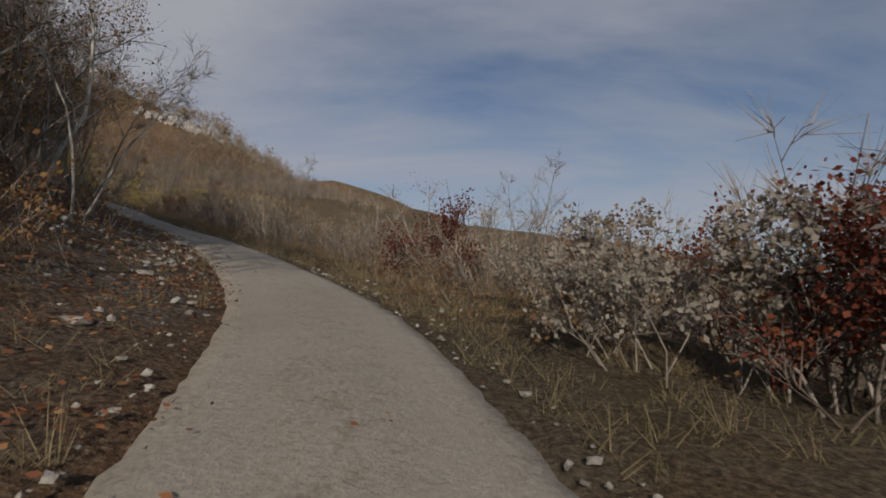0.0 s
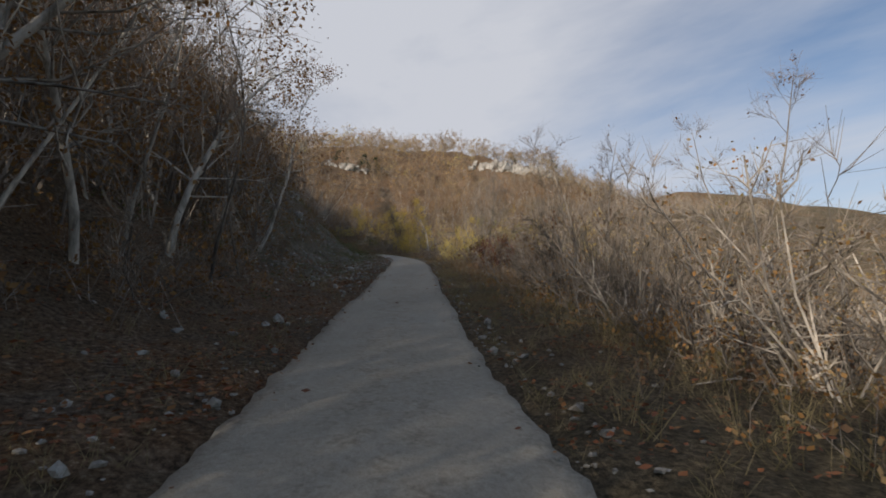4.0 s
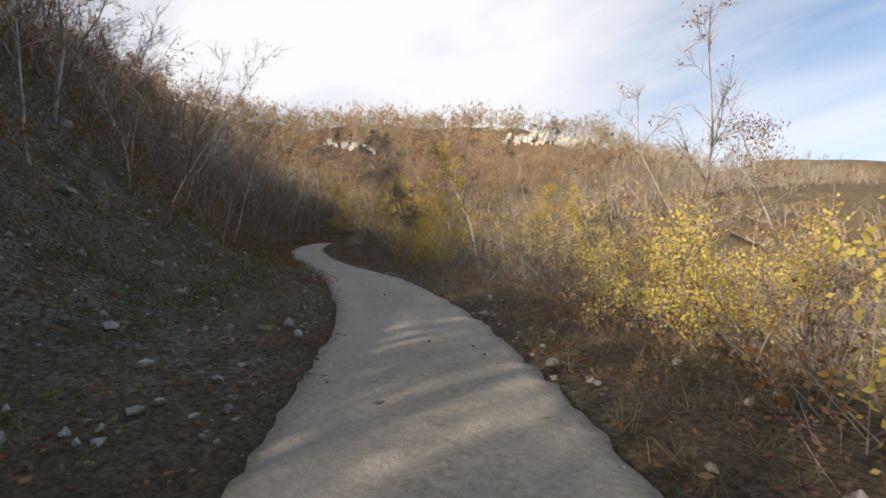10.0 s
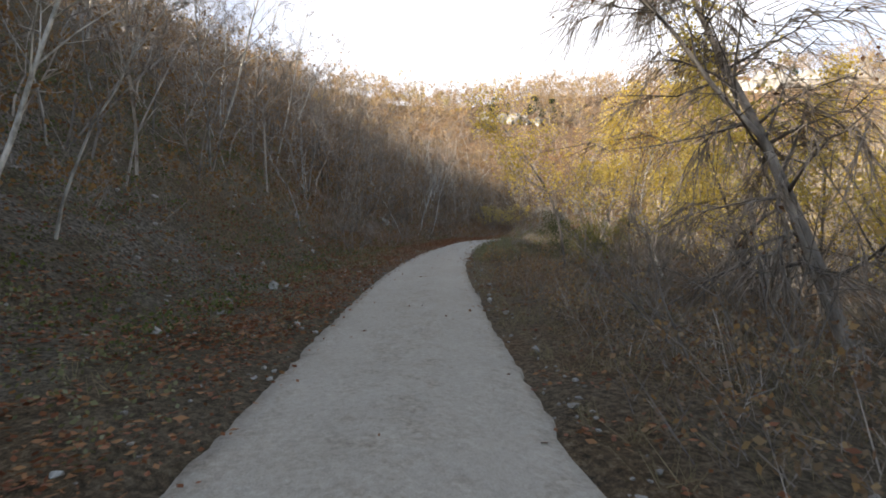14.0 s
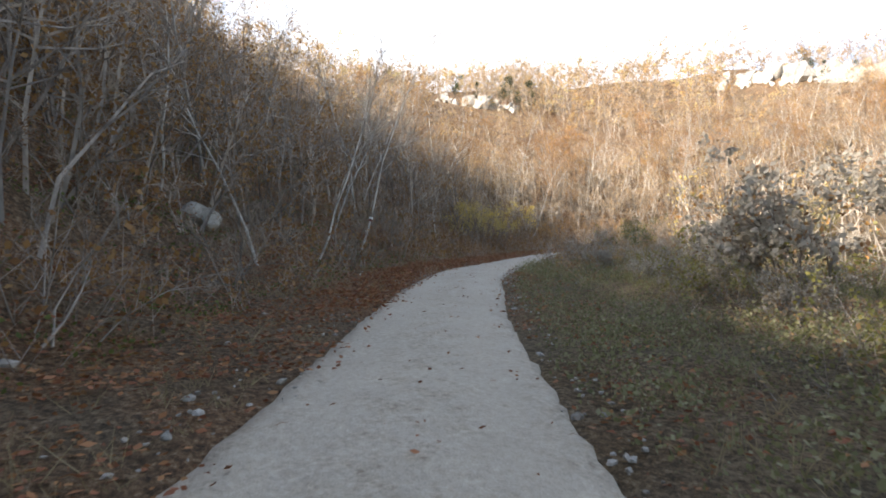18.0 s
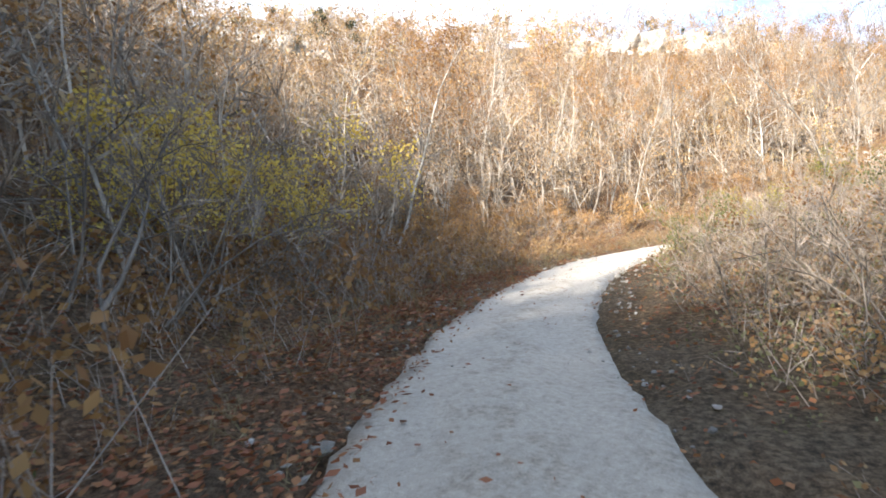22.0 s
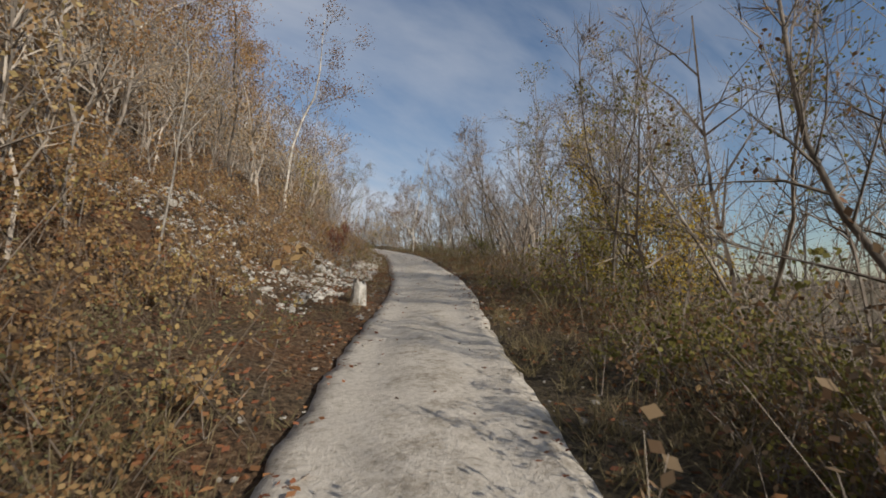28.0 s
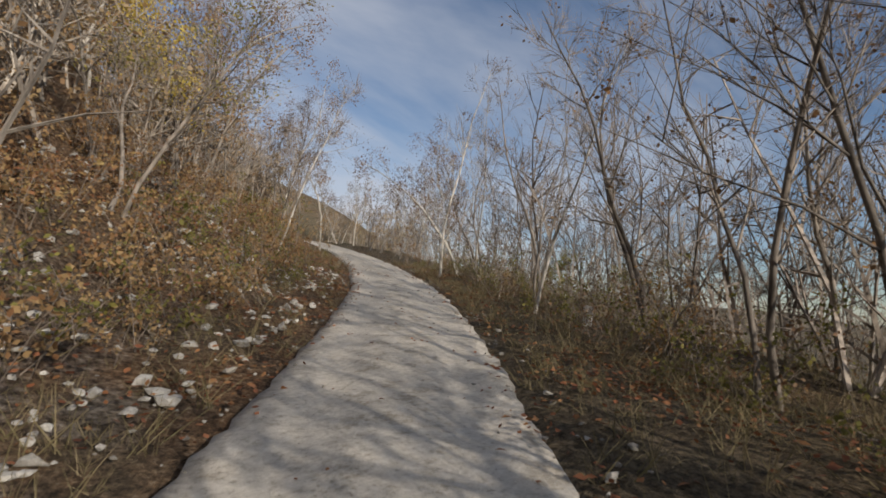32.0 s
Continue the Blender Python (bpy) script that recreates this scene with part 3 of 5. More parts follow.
def leaf_quads(r, at, size):
    """Small folded leaves at random turns."""
    n = len(at)
    a, b = r.normal(0, 1, (n, 3)), r.normal(0, 1, (n, 3))
    a /= np.linalg.norm(a, axis=1)[:, None]
    b -= a * (a * b).sum(1)[:, None]
    b /= np.linalg.norm(b, axis=1)[:, None]
    s = (size * r.uniform(0.6, 1.3, n))[:, None]
    v = np.stack([at, at + a * s * 0.5 + b * s * 0.33, at + a * s, at + a * s * 0.5 - b * s * 0.33], 1).reshape(-1, 3)
    return v, np.arange(len(v)).reshape(-1, 4)


def puffs(r, at, size):
    """Downy seed heads: little tufts of crossed slips."""
    n = len(at)
    parts = []
    for _ in range(3):
        a = r.normal(0, 1, (n, 3))
        a /= np.linalg.norm(a, axis=1)[:, None]
        parts.append(leaf_quads(r, at - a * size * 0.3, np.full(n, size)))
    return pile(parts)


class Plant:
    """Wood and leaves of one plant, at the origin."""

    def __init__(self, seed):
        self.r, self.trunks, self.limbs, self.tips = np.random.RandomState(seed), [], [], []

    def stem(self, tall, thick, lean, crook, n_limb, low, spread, reach, subs, lift=0.10, start=(0, 0, 0), fine=4):
        r = self.r
        a = r.uniform(0, 6.28)
        way = np.array([np.cos(a) * lean, np.sin(a) * lean, 1.0])
        line = strand(r, np.array(start) - (0, 0, 0.15), way / np.linalg.norm(way), tall, 9, crook, 0.02)
        self.trunks.append(rod(line, np.linspace(thick, thick * 0.14, 9), 6) if thick > 0.03 else rod(line[::2], np.linspace(thick, thick * 0.14, 5), 4))
        for q in np.sort(r.uniform(low, 0.98, n_limb)):
            p, g = on_line(line, q)
            long = reach * tall * (1.1 - q) ** 0.7 * r.uniform(0.6, 1.25)
            limb = strand(r, p, off_axis(r, g, spread * r.uniform(0.6, 1.3)), long, fine, crook * 1.6, lift)
            wide = thick * (1.05 - q) * r.uniform(0.35, 0.55) + 0.004
            self.limbs.append(rod(limb, np.linspace(wide, 0.004, fine), 3))
            for q2 in r.uniform(0.2, 1.0, subs):
                p2, g2 = on_line(limb, q2)
                sub = strand(r, p2, off_axis(r, g2, r.uniform(0.4, 0.9)), long * r.uniform(0.25, 0.5), 3, crook * 2, lift * 0.8)
                self.limbs.append(rod(sub[[0, 2]], np.array([0.3 * wide + 0.003, 0.003]), 3))
                self.tips.append((sub, g2))

    def twigs(self, each, long, width, up=0.25):
        r, base, way = self.r, [], []
        for sub, g in self.tips:
            for q in r.uniform(0.1, 1.0, each):
                p, g2 = on_line(sub, q)
                w = off_axis(r, g2, r.uniform(0.3, 0.9)) + (0, 0, up)
                base.append(p)
                way.append(w / np.linalg.norm(w))
        base, way = np.array(base), np.array(way)
        length = long * r.uniform(0.5, 1.4, len(base))
        self.ends = base + way * (length * r.uniform(0.3, 1.0, len(base)))[:, None]
        return blades(r, base, way, length, width)

    def leaves(self, count, size, low=0.0, jitter=0.12):
        r = self.r
        pick = self.ends[self.ends[:, 2] >= low]
        knots = pick[r.randint(0, len(pick), max(1, count // 5))]
        at = knots[r.randint(0, len(knots), count)] + r.normal(0, jitter * 0.75, (count, 3))
        return at, size


LIBRARY = {}


def part(name, arrays, mat, parent, label="", smooth=True):
    ob = new(name, from_arrays(name, arrays[0], arrays[1], mat, smooth))
    ob.parent = parent
    return tagged(ob, label) if label else ob


def plant(kind, seed, name, label, category, group, bark, twig, leaf, build):
    """Builds one plant of a kind and keeps it, parked at the origin, as the pattern for its copies."""
    p = Plant(seed)
    spec = build(p)
    root = new(name)
    tagged(root, label, category, group)
    stem = part("trunk" if len(p.trunks) < 3 else "stemwork", pile(p.trunks), bark, root)
    if len(p.trunks) > 1:
        tagged(stem, kind="stuff")
    tagged(part("branchwork", pile(p.limbs), bark, root), kind="stuff")
    tagged(part("twigwork", p.twigs(*spec["twigs"]), twig, root, smooth=False), kind="stuff")
    if leaf is not None and spec.get("leaves"):
        at, size = p.leaves(*spec["leaves"])
        arrays = puffs(p.r, at, size) if spec.get("puffs") else leaf_quads(p.r, at, np.full(len(at), size))
        tagged(part("crown", arrays, leaf, root, smooth=False), kind="stuff")
    if spec.get("fluff"):
        at, size = p.leaves(*spec["fluff"])
        tagged(part("seed_fluff", puffs(p.r, at, size), M_FLUFF, root, smooth=False), kind="stuff")
    LIBRARY.setdefault(kind, []).append([root, False])


def put(kind, x, y, scale=1.0, turn=None, lean=(0.0, 0.0), which=None, sink=0.0, label="", r=random):
    """Sets a plant of a kind on the ground. The first use takes the pattern itself."""
    pats = LIBRARY[kind]
    slot = pats[which if which is not None else r.randrange(len(pats))]
    z = float(height(x, y)[2][0]) - sink
    m = Matrix.Translation((x, y, z)) @ Euler((radians(lean[0]), radians(lean[1]), 0)).to_matrix().to_4x4() @ Matrix.Rotation(r.uniform(0, 6.28) if turn is None else radians(turn), 4, "Z") @ Matrix.Diagonal((scale, scale, scale, 1))
    if slot[1]:
        ob = copy_thing(slot[0], m @ Matrix.Diagonal([1 / v for v in slot[0].scale] + [1]))
    else:
        slot[1], ob = True, slot[0]
        ob.matrix_basis = m
    return tagged(ob, label) if label else ob


def tall_pale(p):
    r = p.r
    p.stem(r.uniform(8.5, 10.5), r.uniform(0.045, 0.062), 0.16, 0.10, 15, 0.30, 0.65, 0.30, 4)
    return dict(twigs=(5, 0.42, 0.012), leaves=(60, 0.08))


def thin_pole(p):
    r = p.r
    p.stem(r.uniform(6.5, 8.0), r.uniform(0.03, 0.042), 0.14, 0.11, 13, 0.36, 0.6, 0.26, 4)
    return dict(twigs=(5, 0.36, 0.011))


def brown_crown(p):
    r = p.r
    p.stem(r.uniform(7.5, 9.5), r.uniform(0.06, 0.09), 0.2, 0.13, 18, 0.2, 0.8, 0.36, 4)
    return dict(twigs=(4, 0.40, 0.011), leaves=(1900, 0.085, 0.8, 0.24))


def light_crown(p):
    r = p.r
    p.stem(r.uniform(6.0, 7.5), r.uniform(0.05, 0.07), 0.15, 0.10, 16, 0.2, 0.65, 0.34, 4)
    return dict(twigs=(4, 0.38, 0.011), leaves=(2600, 0.10, 0.6, 0.24))


def open_tree(p):
    r = p.r
    for k in range(2):
        p.stem(r.uniform(6.5, 8.5), r.uniform(0.045, 0.06), 0.25, 0.13, 16, 0.2, 0.85, 0.34, 6, 0.07, (0.25 * k, 0.1 * k, 0))
    return dict(twigs=(7, 0.40, 0.008), leaves=(260, 0.07, 1.0, 0.1))


def green_tree(p):
    open_tree(p)
    return dict(twigs=(6, 0.42, 0.008), leaves=(1500, 0.075, 1.0, 0.14))


def bush(p, n=8, tall=2.2):
    r = p.r
    for _ in range(n):
        o = r.normal(0, 0.28, 3) * (1, 1, 0)
        p.stem(tall * r.uniform(0.6, 1.15), r.uniform(0.012, 0.022), 0.55, 0.14, 5, 0.2, 0.6, 0.38, 2, 0.06, o, 3)
    return p


def bare_bush(p):
    bush(p)
    return dict(twigs=(8, 0.34, 0.007))


def leafy_bush(p):
    bush(p)
    return dict(twigs=(5, 0.30, 0.007), leaves=(2300, 0.062, 0.1, 0.13))


def bright_bush(p):
    bush(p, 12, 2.3)
    return dict(twigs=(4, 0.34, 0.008), leaves=(4200, 0.06, 0.15, 0.15))


def vine_tree(p):
    p.stem(8.2, 0.09, 0.16, 0.08, 46, 0.12, 1.2, 0.2, 6, -0.14)
    p.stem(7.5, 0.06, 0.3, 0.10, 16, 0.3, 0.8, 0.3, 4, 0.0, (0.2, 0.1, 0))
    return dict(twigs=(11, 0.7, 0.013, -0.9), leaves=(300, 0.06, 0.5, 0.15))


def crown_tree(p):
    p.stem(8.6, 0.085, 0.03, 0.07, 34, 0.24, 0.55, 0.50, 6, 0.20)
    p.stem(7.4, 0.06, 0.30, 0.08, 18, 0.3, 0.6, 0.42, 5, 0.18, (0.2, 0.1, 0))
    return dict(twigs=(8, 0.5, 0.009), leaves=(60, 0.06))


def few_leaf_bush(p):
    bush(p)
    return dict(twigs=(6, 0.30, 0.007), leaves=(700, 0.055, 0.1, 0.1))


def downy_bush(p):
    bush(p, 11, 2.1)
    return dict(twigs=(5, 0.28, 0.007), leaves=(420, 0.06, 0.1, 0.1), fluff=(1300, 0.075, 0.2, 0.11))


WOOD = "trees of the hillside woods"
SCRUB = "bushes beside the track"
for k in range(4):
    plant("pale", 10 + k, "bare_tree", "tall bare pale-barked tree on the wooded bank", "tree", WOOD, M_PALE, M_TWIG, M_BROWN, tall_pale)
    plant("pole", 20 + k, "sapling", "slender bare grey sapling on the bank", "sapling", WOOD, M_PALE if k % 2 else M_GREY, M_TWIG, None, thin_pole)
for k in range(3):
    plant("brown", 30 + k, "autumn_tree", "tree with withered brown leaves and pale trunk", "tree", WOOD, M_PALE, M_TWIG, M_BROWN, brown_crown)
    plant("bare_bush", 60 + k, "bare_bush", "leafless grey-brown bush of many thin stems", "bush", SCRUB, M_GREY, M_TWIGPALE, None, bare_bush)
for k in range(2):
    plant("orange", 40 + k, "autumn_tree", "tree with rusty orange autumn leaves", "tree", WOOD, M_GREY, M_TWIG, M_ORANGE, brown_crown)
    plant("gold", 45 + k, "autumn_tree", "small tree with golden yellow leaves", "tree", WOOD, M_GREY, M_TWIG, M_YELLOW, light_crown)
    plant("open", 50 + k, "bare_tree", "spreading grey-barked tree with few withered leaves", "tree", WOOD, M_GREY, M_TWIG, M_BROWN, open_tree)
    plant("open_pale", 54 + k, "bare_tree", "spreading bare tree with pale grey bark", "tree", WOOD, M_GREY, M_TWIGPALE, M_BROWN, open_tree)
    plant("green_tree", 57 + k, "leafy_tree", "spreading tree with thin yellow-green leaves", "tree", WOOD, M_GREY, M_TWIG, M_FADED, green_tree)
    plant("brown_bush", 70 + k, "autumn_bush", "bush with withered brown leaves", "bush", SCRUB, M_GREY, M_TWIG, M_BROWN, few_leaf_bush)
    plant("yellow_bush", 74 + k, "autumn_bush", "bush with bright yellow leaves", "bush", SCRUB, M_GREY, M_TWIG, M_YELLOW, bright_bush)
    plant("red_bush", 78 + k, "autumn_bush", "bush with dark red autumn leaves", "bush", SCRUB, M_DARK, M_TWIG, M_RED, leafy_bush)
    plant("green_bush", 82 + k, "green_bush", "bush with dull yellow-green leaves", "bush", SCRUB, M_GREY, M_TWIG, M_FADED if k else M_GREEN, leafy_bush)
    plant("downy_bush", 86 + k, "downy_bush", "bush overgrown with grey downy seed heads", "bush", SCRUB, M_GREY, M_TWIGPALE, M_BROWN, downy_bush)
    plant("evergreen", 94 + k, "evergreen_tree", "dark evergreen tree beside the cliff", "tree", WOOD, M_DARK, M_DARK, M_EVERGREEN, light_crown)
    plant("orange_bush", 90 + k, "autumn_bush", "low bush with rusty orange leaves", "bush", SCRUB, M_GREY, M_TWIG, M_ORANGE, leafy_bush)

plant("crown_tree", 98, "bare_tree", "tall upright bare tree with a broad even crown", "tree", WOOD, M_GREY, M_TWIG, M_BROWN, crown_tree)
plant("vine_tree", 99, "vine_hung_tree", "tall bare tree overhung with dense tangled vines", "tree", WOOD, M_GREY, M_TWIGPALE, M_BROWN, vine_tree)


def at_road(s, d):
    """The place that distance along the road and that far to its right."""
    return (float(np.interp(s, LINE_S, LINE_P[:, 0]) + d * np.interp(s, LINE_S, LINE_R[:, 0])), float(np.interp(s, LINE_S, LINE_P[:, 1]) + d * np.interp(s, LINE_S, LINE_R[:, 1])))


TAKEN = []


def stand(kinds, n, s0, s1, d0, d1, seed, gap=1.0, scale=(0.8, 1.2), lean=6.0, downhill=0.0):
    """A loose stand of plants along a stretch of the road."""
    r = random.Random(seed)
    done = tries = 0
    while done < n and tries < n * 12:
        tries += 1
        s, d = r.uniform(s0, s1), r.uniform(d0, d1)
        x, y = at_road(s, d)
        if any((x - a) ** 2 + (y - b) ** 2 < gap * gap for a, b in TAKEN) or abs(float(lay(x, y)[1][0])) < HALF + 0.6:
            continue
        TAKEN.append((x, y))
        rx, ry = np.interp(s, LINE_S, LINE_R[:, 0]), np.interp(s, LINE_S, LINE_R[:, 1])
        tip = downhill * r.uniform(0.3, 1.4)
        put(r.choice(kinds), x, y, r.uniform(*scale), None, (max(-9, min(9, r.gauss(0, lean) - tip * ry)), max(-9, min(9, r.gauss(0, lean) + tip * rx))), r=r)
        done += 1

# ---- plants that stand out, by distance along the road and to its right ----
def landmark(kind, s, d, scale=1.0, lean=(0, 0), turn=None, which=0, label=""):
    x, y = at_road(s, d)
    TAKEN.append((x, y))
    return put(kind, x, y, scale, turn, lean, which, label=label, r=random.Random(int(s * 10)))


def downslope(s, tip):
    """A lean by that many degrees towards the road's right."""
    return (-tip * float(np.interp(s, LINE_S, LINE_R[:, 1])), tip * float(np.interp(s, LINE_S, LINE_R[:, 0])))


for kind, s, d, scale, which in (
    ("downy_bush", 5.4, 3.5, 1.05, 0), ("downy_bush", 7.6, 4.6, 1.0, 1), ("red_bush", 4.6, 5.4, 1.35, 0), ("red_bush", 7.0, 6.6, 1.3, 1), ("downy_bush", 4.2, 5.0, 1.2, 1),
    ("bare_bush", 4.8, 6.2, 1.7, 0), ("red_bush", 13.4, 5.4, 1.6, 0), ("open_pale", 12.6, 6.9, 0.52, 0), ("bare_bush", 12.0, 5.8, 0.9, 1), ("red_bush", 16.5, 5.6, 0.9, 1),
    ("bare_bush", 18.2, 4.2, 1.2, 0), ("bare_bush", 19.8, 5.0, 1.3, 1), ("bare_bush", 22.0, 5.6, 1.2, 2), ("bare_bush", 26.0, 4.4, 0.9, 0), ("bare_bush", 31.0, 4.6, 1.0, 1),
    ("bare_bush", 32.6, 5.2, 1.15, 2), ("open_pale", 39.0, 5.3, 0.8, 1), ("bare_bush", 36.6, 5.4, 1.9, 0), ("bare_bush", 38.0, 4.5, 1.7, 1), ("brown_bush", 40.0, 4.6, 1.6, 1), ("bare_bush", 35.4, 6.6, 1.9, 2), ("bare_bush", 34.8, 4.8, 1.2, 0), ("bare_bush", 35.8, 6.0, 1.4, 1), ("bare_bush", 37.4, 4.9, 1.3, 2), ("bare_bush", 38.4, 6.4, 1.4, 0), ("bare_bush", 31.2, 6.2, 1.5, 2), ("bare_bush", 32.4, 7.4, 1.6, 0), ("open_pale", 38.6, 9.6, 0.95, 0), ("red_bush", 49.4, 4.4, 1.05, 1), ("bare_bush", 48.2, 5.2, 1.5, 0), ("brown_bush", 46.0, 4.2, 1.2, 0),
    ("brown_bush", 54.6, 4.2, 0.8, 0), ("yellow_bush", 62.5, 6.4, 1.1, 1), ("yellow_bush", 64.2, 4.3, 0.85, 0), ("crown_tree", 55.4, 4.8, 0.84, 0), ("green_bush", 54.4, 5.4, 1.5, 1), ("yellow_bush", 56.0, 6.2, 1.2, 1), ("red_bush", 50.0, 4.7, 1.2, 0), ("bare_bush", 51.8, 6.4, 1.5, 1), ("brown_bush", 56.5, 6.6, 1.1, 1), ("green_bush", 58.2, 7.6, 1.2, 1), ("bare_bush", 58.9, 4.4, 1.0, 1), ("open_pale", 68.2, 6.8, 0.85, 0),
    ("yellow_bush", 67.3, 5.2, 0.95, 0), ("yellow_bush", 69.2, 6.0, 1.0, 1), ("yellow_bush", 60.6, 5.4, 1.15, 0), ("brown_bush", 56.4, 4.0, 0.8, 1), ("brown_bush", 60.2, 4.0, 0.75, 0), ("brown_bush", 57.6, 4.8, 0.95, 0), ("red_bush", 53.2, 4.2, 0.8, 0), ("yellow_bush", 82.2, 4.3, 1.0, 0), ("yellow_bush", 83.0, 4.7, 1.05, 1), ("bare_bush", 84.0, 5.6, 1.5, 0),
    ("vine_tree", 90.4, 6.4, 1.3, 0), ("open_pale", 88.4, 7.6, 1.2, 0), ("bare_bush", 89.0, 4.2, 1.2, 2), ("gold", 100.2, 4.6, 1.0, 0), ("gold", 97.4, 6.2, 0.9, 1), ("orange", 95.4, 5.2, 0.5, 0),
    ("gold", 103.4, 6.4, 1.0, 1), ("downy_bush", 117.4, 6.8, 1.6, 0), ("downy_bush", 132.2, 4.5, 0.75, 1), ("downy_bush", 127.4, 4.8, 0.5, 0), ("yellow_bush", 141.0, -4.5, 1.3, 0), ("yellow_bush", 139.4, -4.9, 1.2, 1), ("bare_bush", 137.4, -4.2, 1.5, 0), ("bare_bush", 138.6, -3.9, 1.4, 1), ("bare_bush", 142.6, -4.2, 1.4, 2),
    ("open", 160.6, 4.4, 1.15, 0), ("open_pale", 171.2, 4.0, 0.85, 1), ("open_pale", 170.0, 5.2, 0.6, 0), ("green_bush", 168.6, 3.8, 1.2, 0), ("open", 178.4, 4.0, 0.85, 0), ("open", 179.6, 5.2, 0.9, 1), ("green_bush", 178.0, 3.6, 1.1, 1), ("yellow_bush", 180.0, 5.6, 1.3, 1),
    ("brown_bush", 187.3, -3.0, 0.9, 0), ("brown_bush", 188.1, -2.9, 0.8, 1), ("red_bush", 187.8, -3.6, 0.8, 1), ("red_bush", 189.4, 7.2, 1.1, 0), ("red_bush", 191.8, 8.2, 1.2, 1), ("green_tree", 179.4, 4.8, 0.85, 0), ("green_tree", 176.8, 6.0, 0.9, 1), ("gold", 181.0, 4.8, 0.8, 0), ("pale", 176.0, -4.4, 0.55, 0), ("green_tree", 187.0, 5.0, 1.1, 0), ("open_pale", 197.4, 5.8, 0.8, 1), ("open", 192.9, 5.2, 1.1, 1),
    ("open", 196.8, 4.3, 0.9, 0), ("pale", 202.0, 3.0, 0.75, 2), ("open_pale", 204.4, 3.8, 0.85, 0), ("open", 206.0, 6.6, 0.8, 1),
):
    landmark(kind, s, d, scale, which=which)
landmark("open", 195.8, 5.2, 1.05, (-6, -24), 30, 0, "grey-barked tree leaning far out over the track")

# the shaded woods above the track
stand(["pale", "pale", "pole", "brown"], 54, 4, 40, -17, -4.9, 1, 1.3, downhill=5)
stand(["brown", "pale", "brown", "pole"], 24, 22, 46, -11, -4.4, 29, 1.1, (0.7, 1.0), downhill=3)
stand(["brown", "brown", "pale"], 20, 6, 34, -12, -5.2, 25, 1.2, (0.8, 1.1), downhill=3)
stand(["bare_bush", "downy_bush", "red_bush", "bare_bush"], 14, 3, 12, 4.6, 9, 26, 0.9, (0.9, 1.4))
stand(["pole", "pole", "bare_bush"], 24, 4, 40, -7, -4.2, 2, 0.9, downhill=9)
stand(["bare_bush", "brown_bush"], 18, 6, 44, -9, -4.6, 21, 1.0, (0.5, 0.9))
stand(["brown", "pale", "orange"], 26, 38, 80, -24, -14, 3, 1.6, (0.6, 0.9), downhill=4)
stand(["bare_bush", "brown_bush"], 22, 40, 80, -13, -6.5, 22, 1.2, (0.4, 0.8))
stand(["pole", "pole", "pale"], 26, 66, 104, -10, -4.6, 4, 1.2, (0.6, 1.0), downhill=8)
stand(["brown", "pale", "pole"], 30, 78, 112, -22, -9, 5, 1.5, (0.7, 1.05), downhill=5)
landmark("pale", 125.0, -4.1, 1.0, downslope(125.0, 20), 0, 0, "pale tree with a white waymark painted on its trunk")
landmark("pale", 124.6, -5.0, 1.0, downslope(124.6, 12), 0, 1)
landmark("pale", 153.9, -8.3, 0.95, (0, 0), 0, 3, "forked white-barked tree in the sunlit woods")
landmark("green_tree", 199.4, -4.6, 0.8, which=1)
landmark("gold", 203.0, -5.2, 0.8)
stand(["pale", "pole", "pole"], 54, 102, 140, -14, -4.0, 6, 1.0, (0.8, 1.2), downhill=5)
stand(["bare_bush", "brown_bush"], 40, 104, 150, -8, -3.4, 7, 0.9, (0.6, 1.1))
# the sunlit woods round the head of the gully
stand(["brown", "orange", "pale", "brown"], 56, 138, 172, -16, -4.4, 8, 1.25, (0.8, 1.1), downhill=4)
stand(["orange_bush", "brown_bush", "bare_bush", "orange_bush"], 30, 147, 168, -6.0, -3.2, 9, 0.9, (0.6, 1.0))
stand(["brown", "pale", "brown", "orange"], 44, 170, 215, -16, -5.4, 10, 1.4, (0.8, 1.1), downhill=10)
stand(["orange_bush", "brown_bush", "bare_bush"], 18, 168, 205, -7, -3.6, 11, 1.1, (0.5, 0.9))
# the lower side
stand(["bare_bush", "brown_bush", "bare_bush"], 26, 14, 46, 5, 11, 12, 1.5, (0.8, 1.2))
stand(["bare_bush", "brown_bush", "bare_bush", "brown_bush", "bare_bush"], 44, 42, 68, 3.9, 11, 13, 1.2, (0.7, 1.5))
stand(["gold", "gold", "brown"], 12, 93, 110, 6.0, 12, 23, 1.4, (0.6, 0.95))
stand(["brown_bush", "bare_bush", "green_bush", "brown_bush"], 16, 92, 108, 4.0, 9, 24, 1.0, (0.5, 0.9))
stand(["brown_bush", "gold", "bare_bush", "brown"], 26, 60, 100, 6.0, 14, 14, 1.5, (0.7, 1.1))
stand(["green_bush", "downy_bush", "brown_bush"], 16, 106, 130, 6.0, 13, 15, 1.5, (0.4, 0.8))
stand(["downy_bush"], 14, 108, 132, 3.4, 9.5, 30, 1.2, (0.28, 0.55))
stand(["brown_bush", "green_bush", "bare_bush"], 30, 126, 152, 3.0, 7, 16, 1.0, (0.6, 1.0))
stand(["green_bush", "brown_bush", "bare_bush"], 26, 150, 170, 3.0, 8, 17, 1.1, (0.7, 1.05))
stand(["open", "open_pale", "open", "pale"], 30, 168, 228, 4.6, 14, 18, 2.0, (0.75, 1.1))
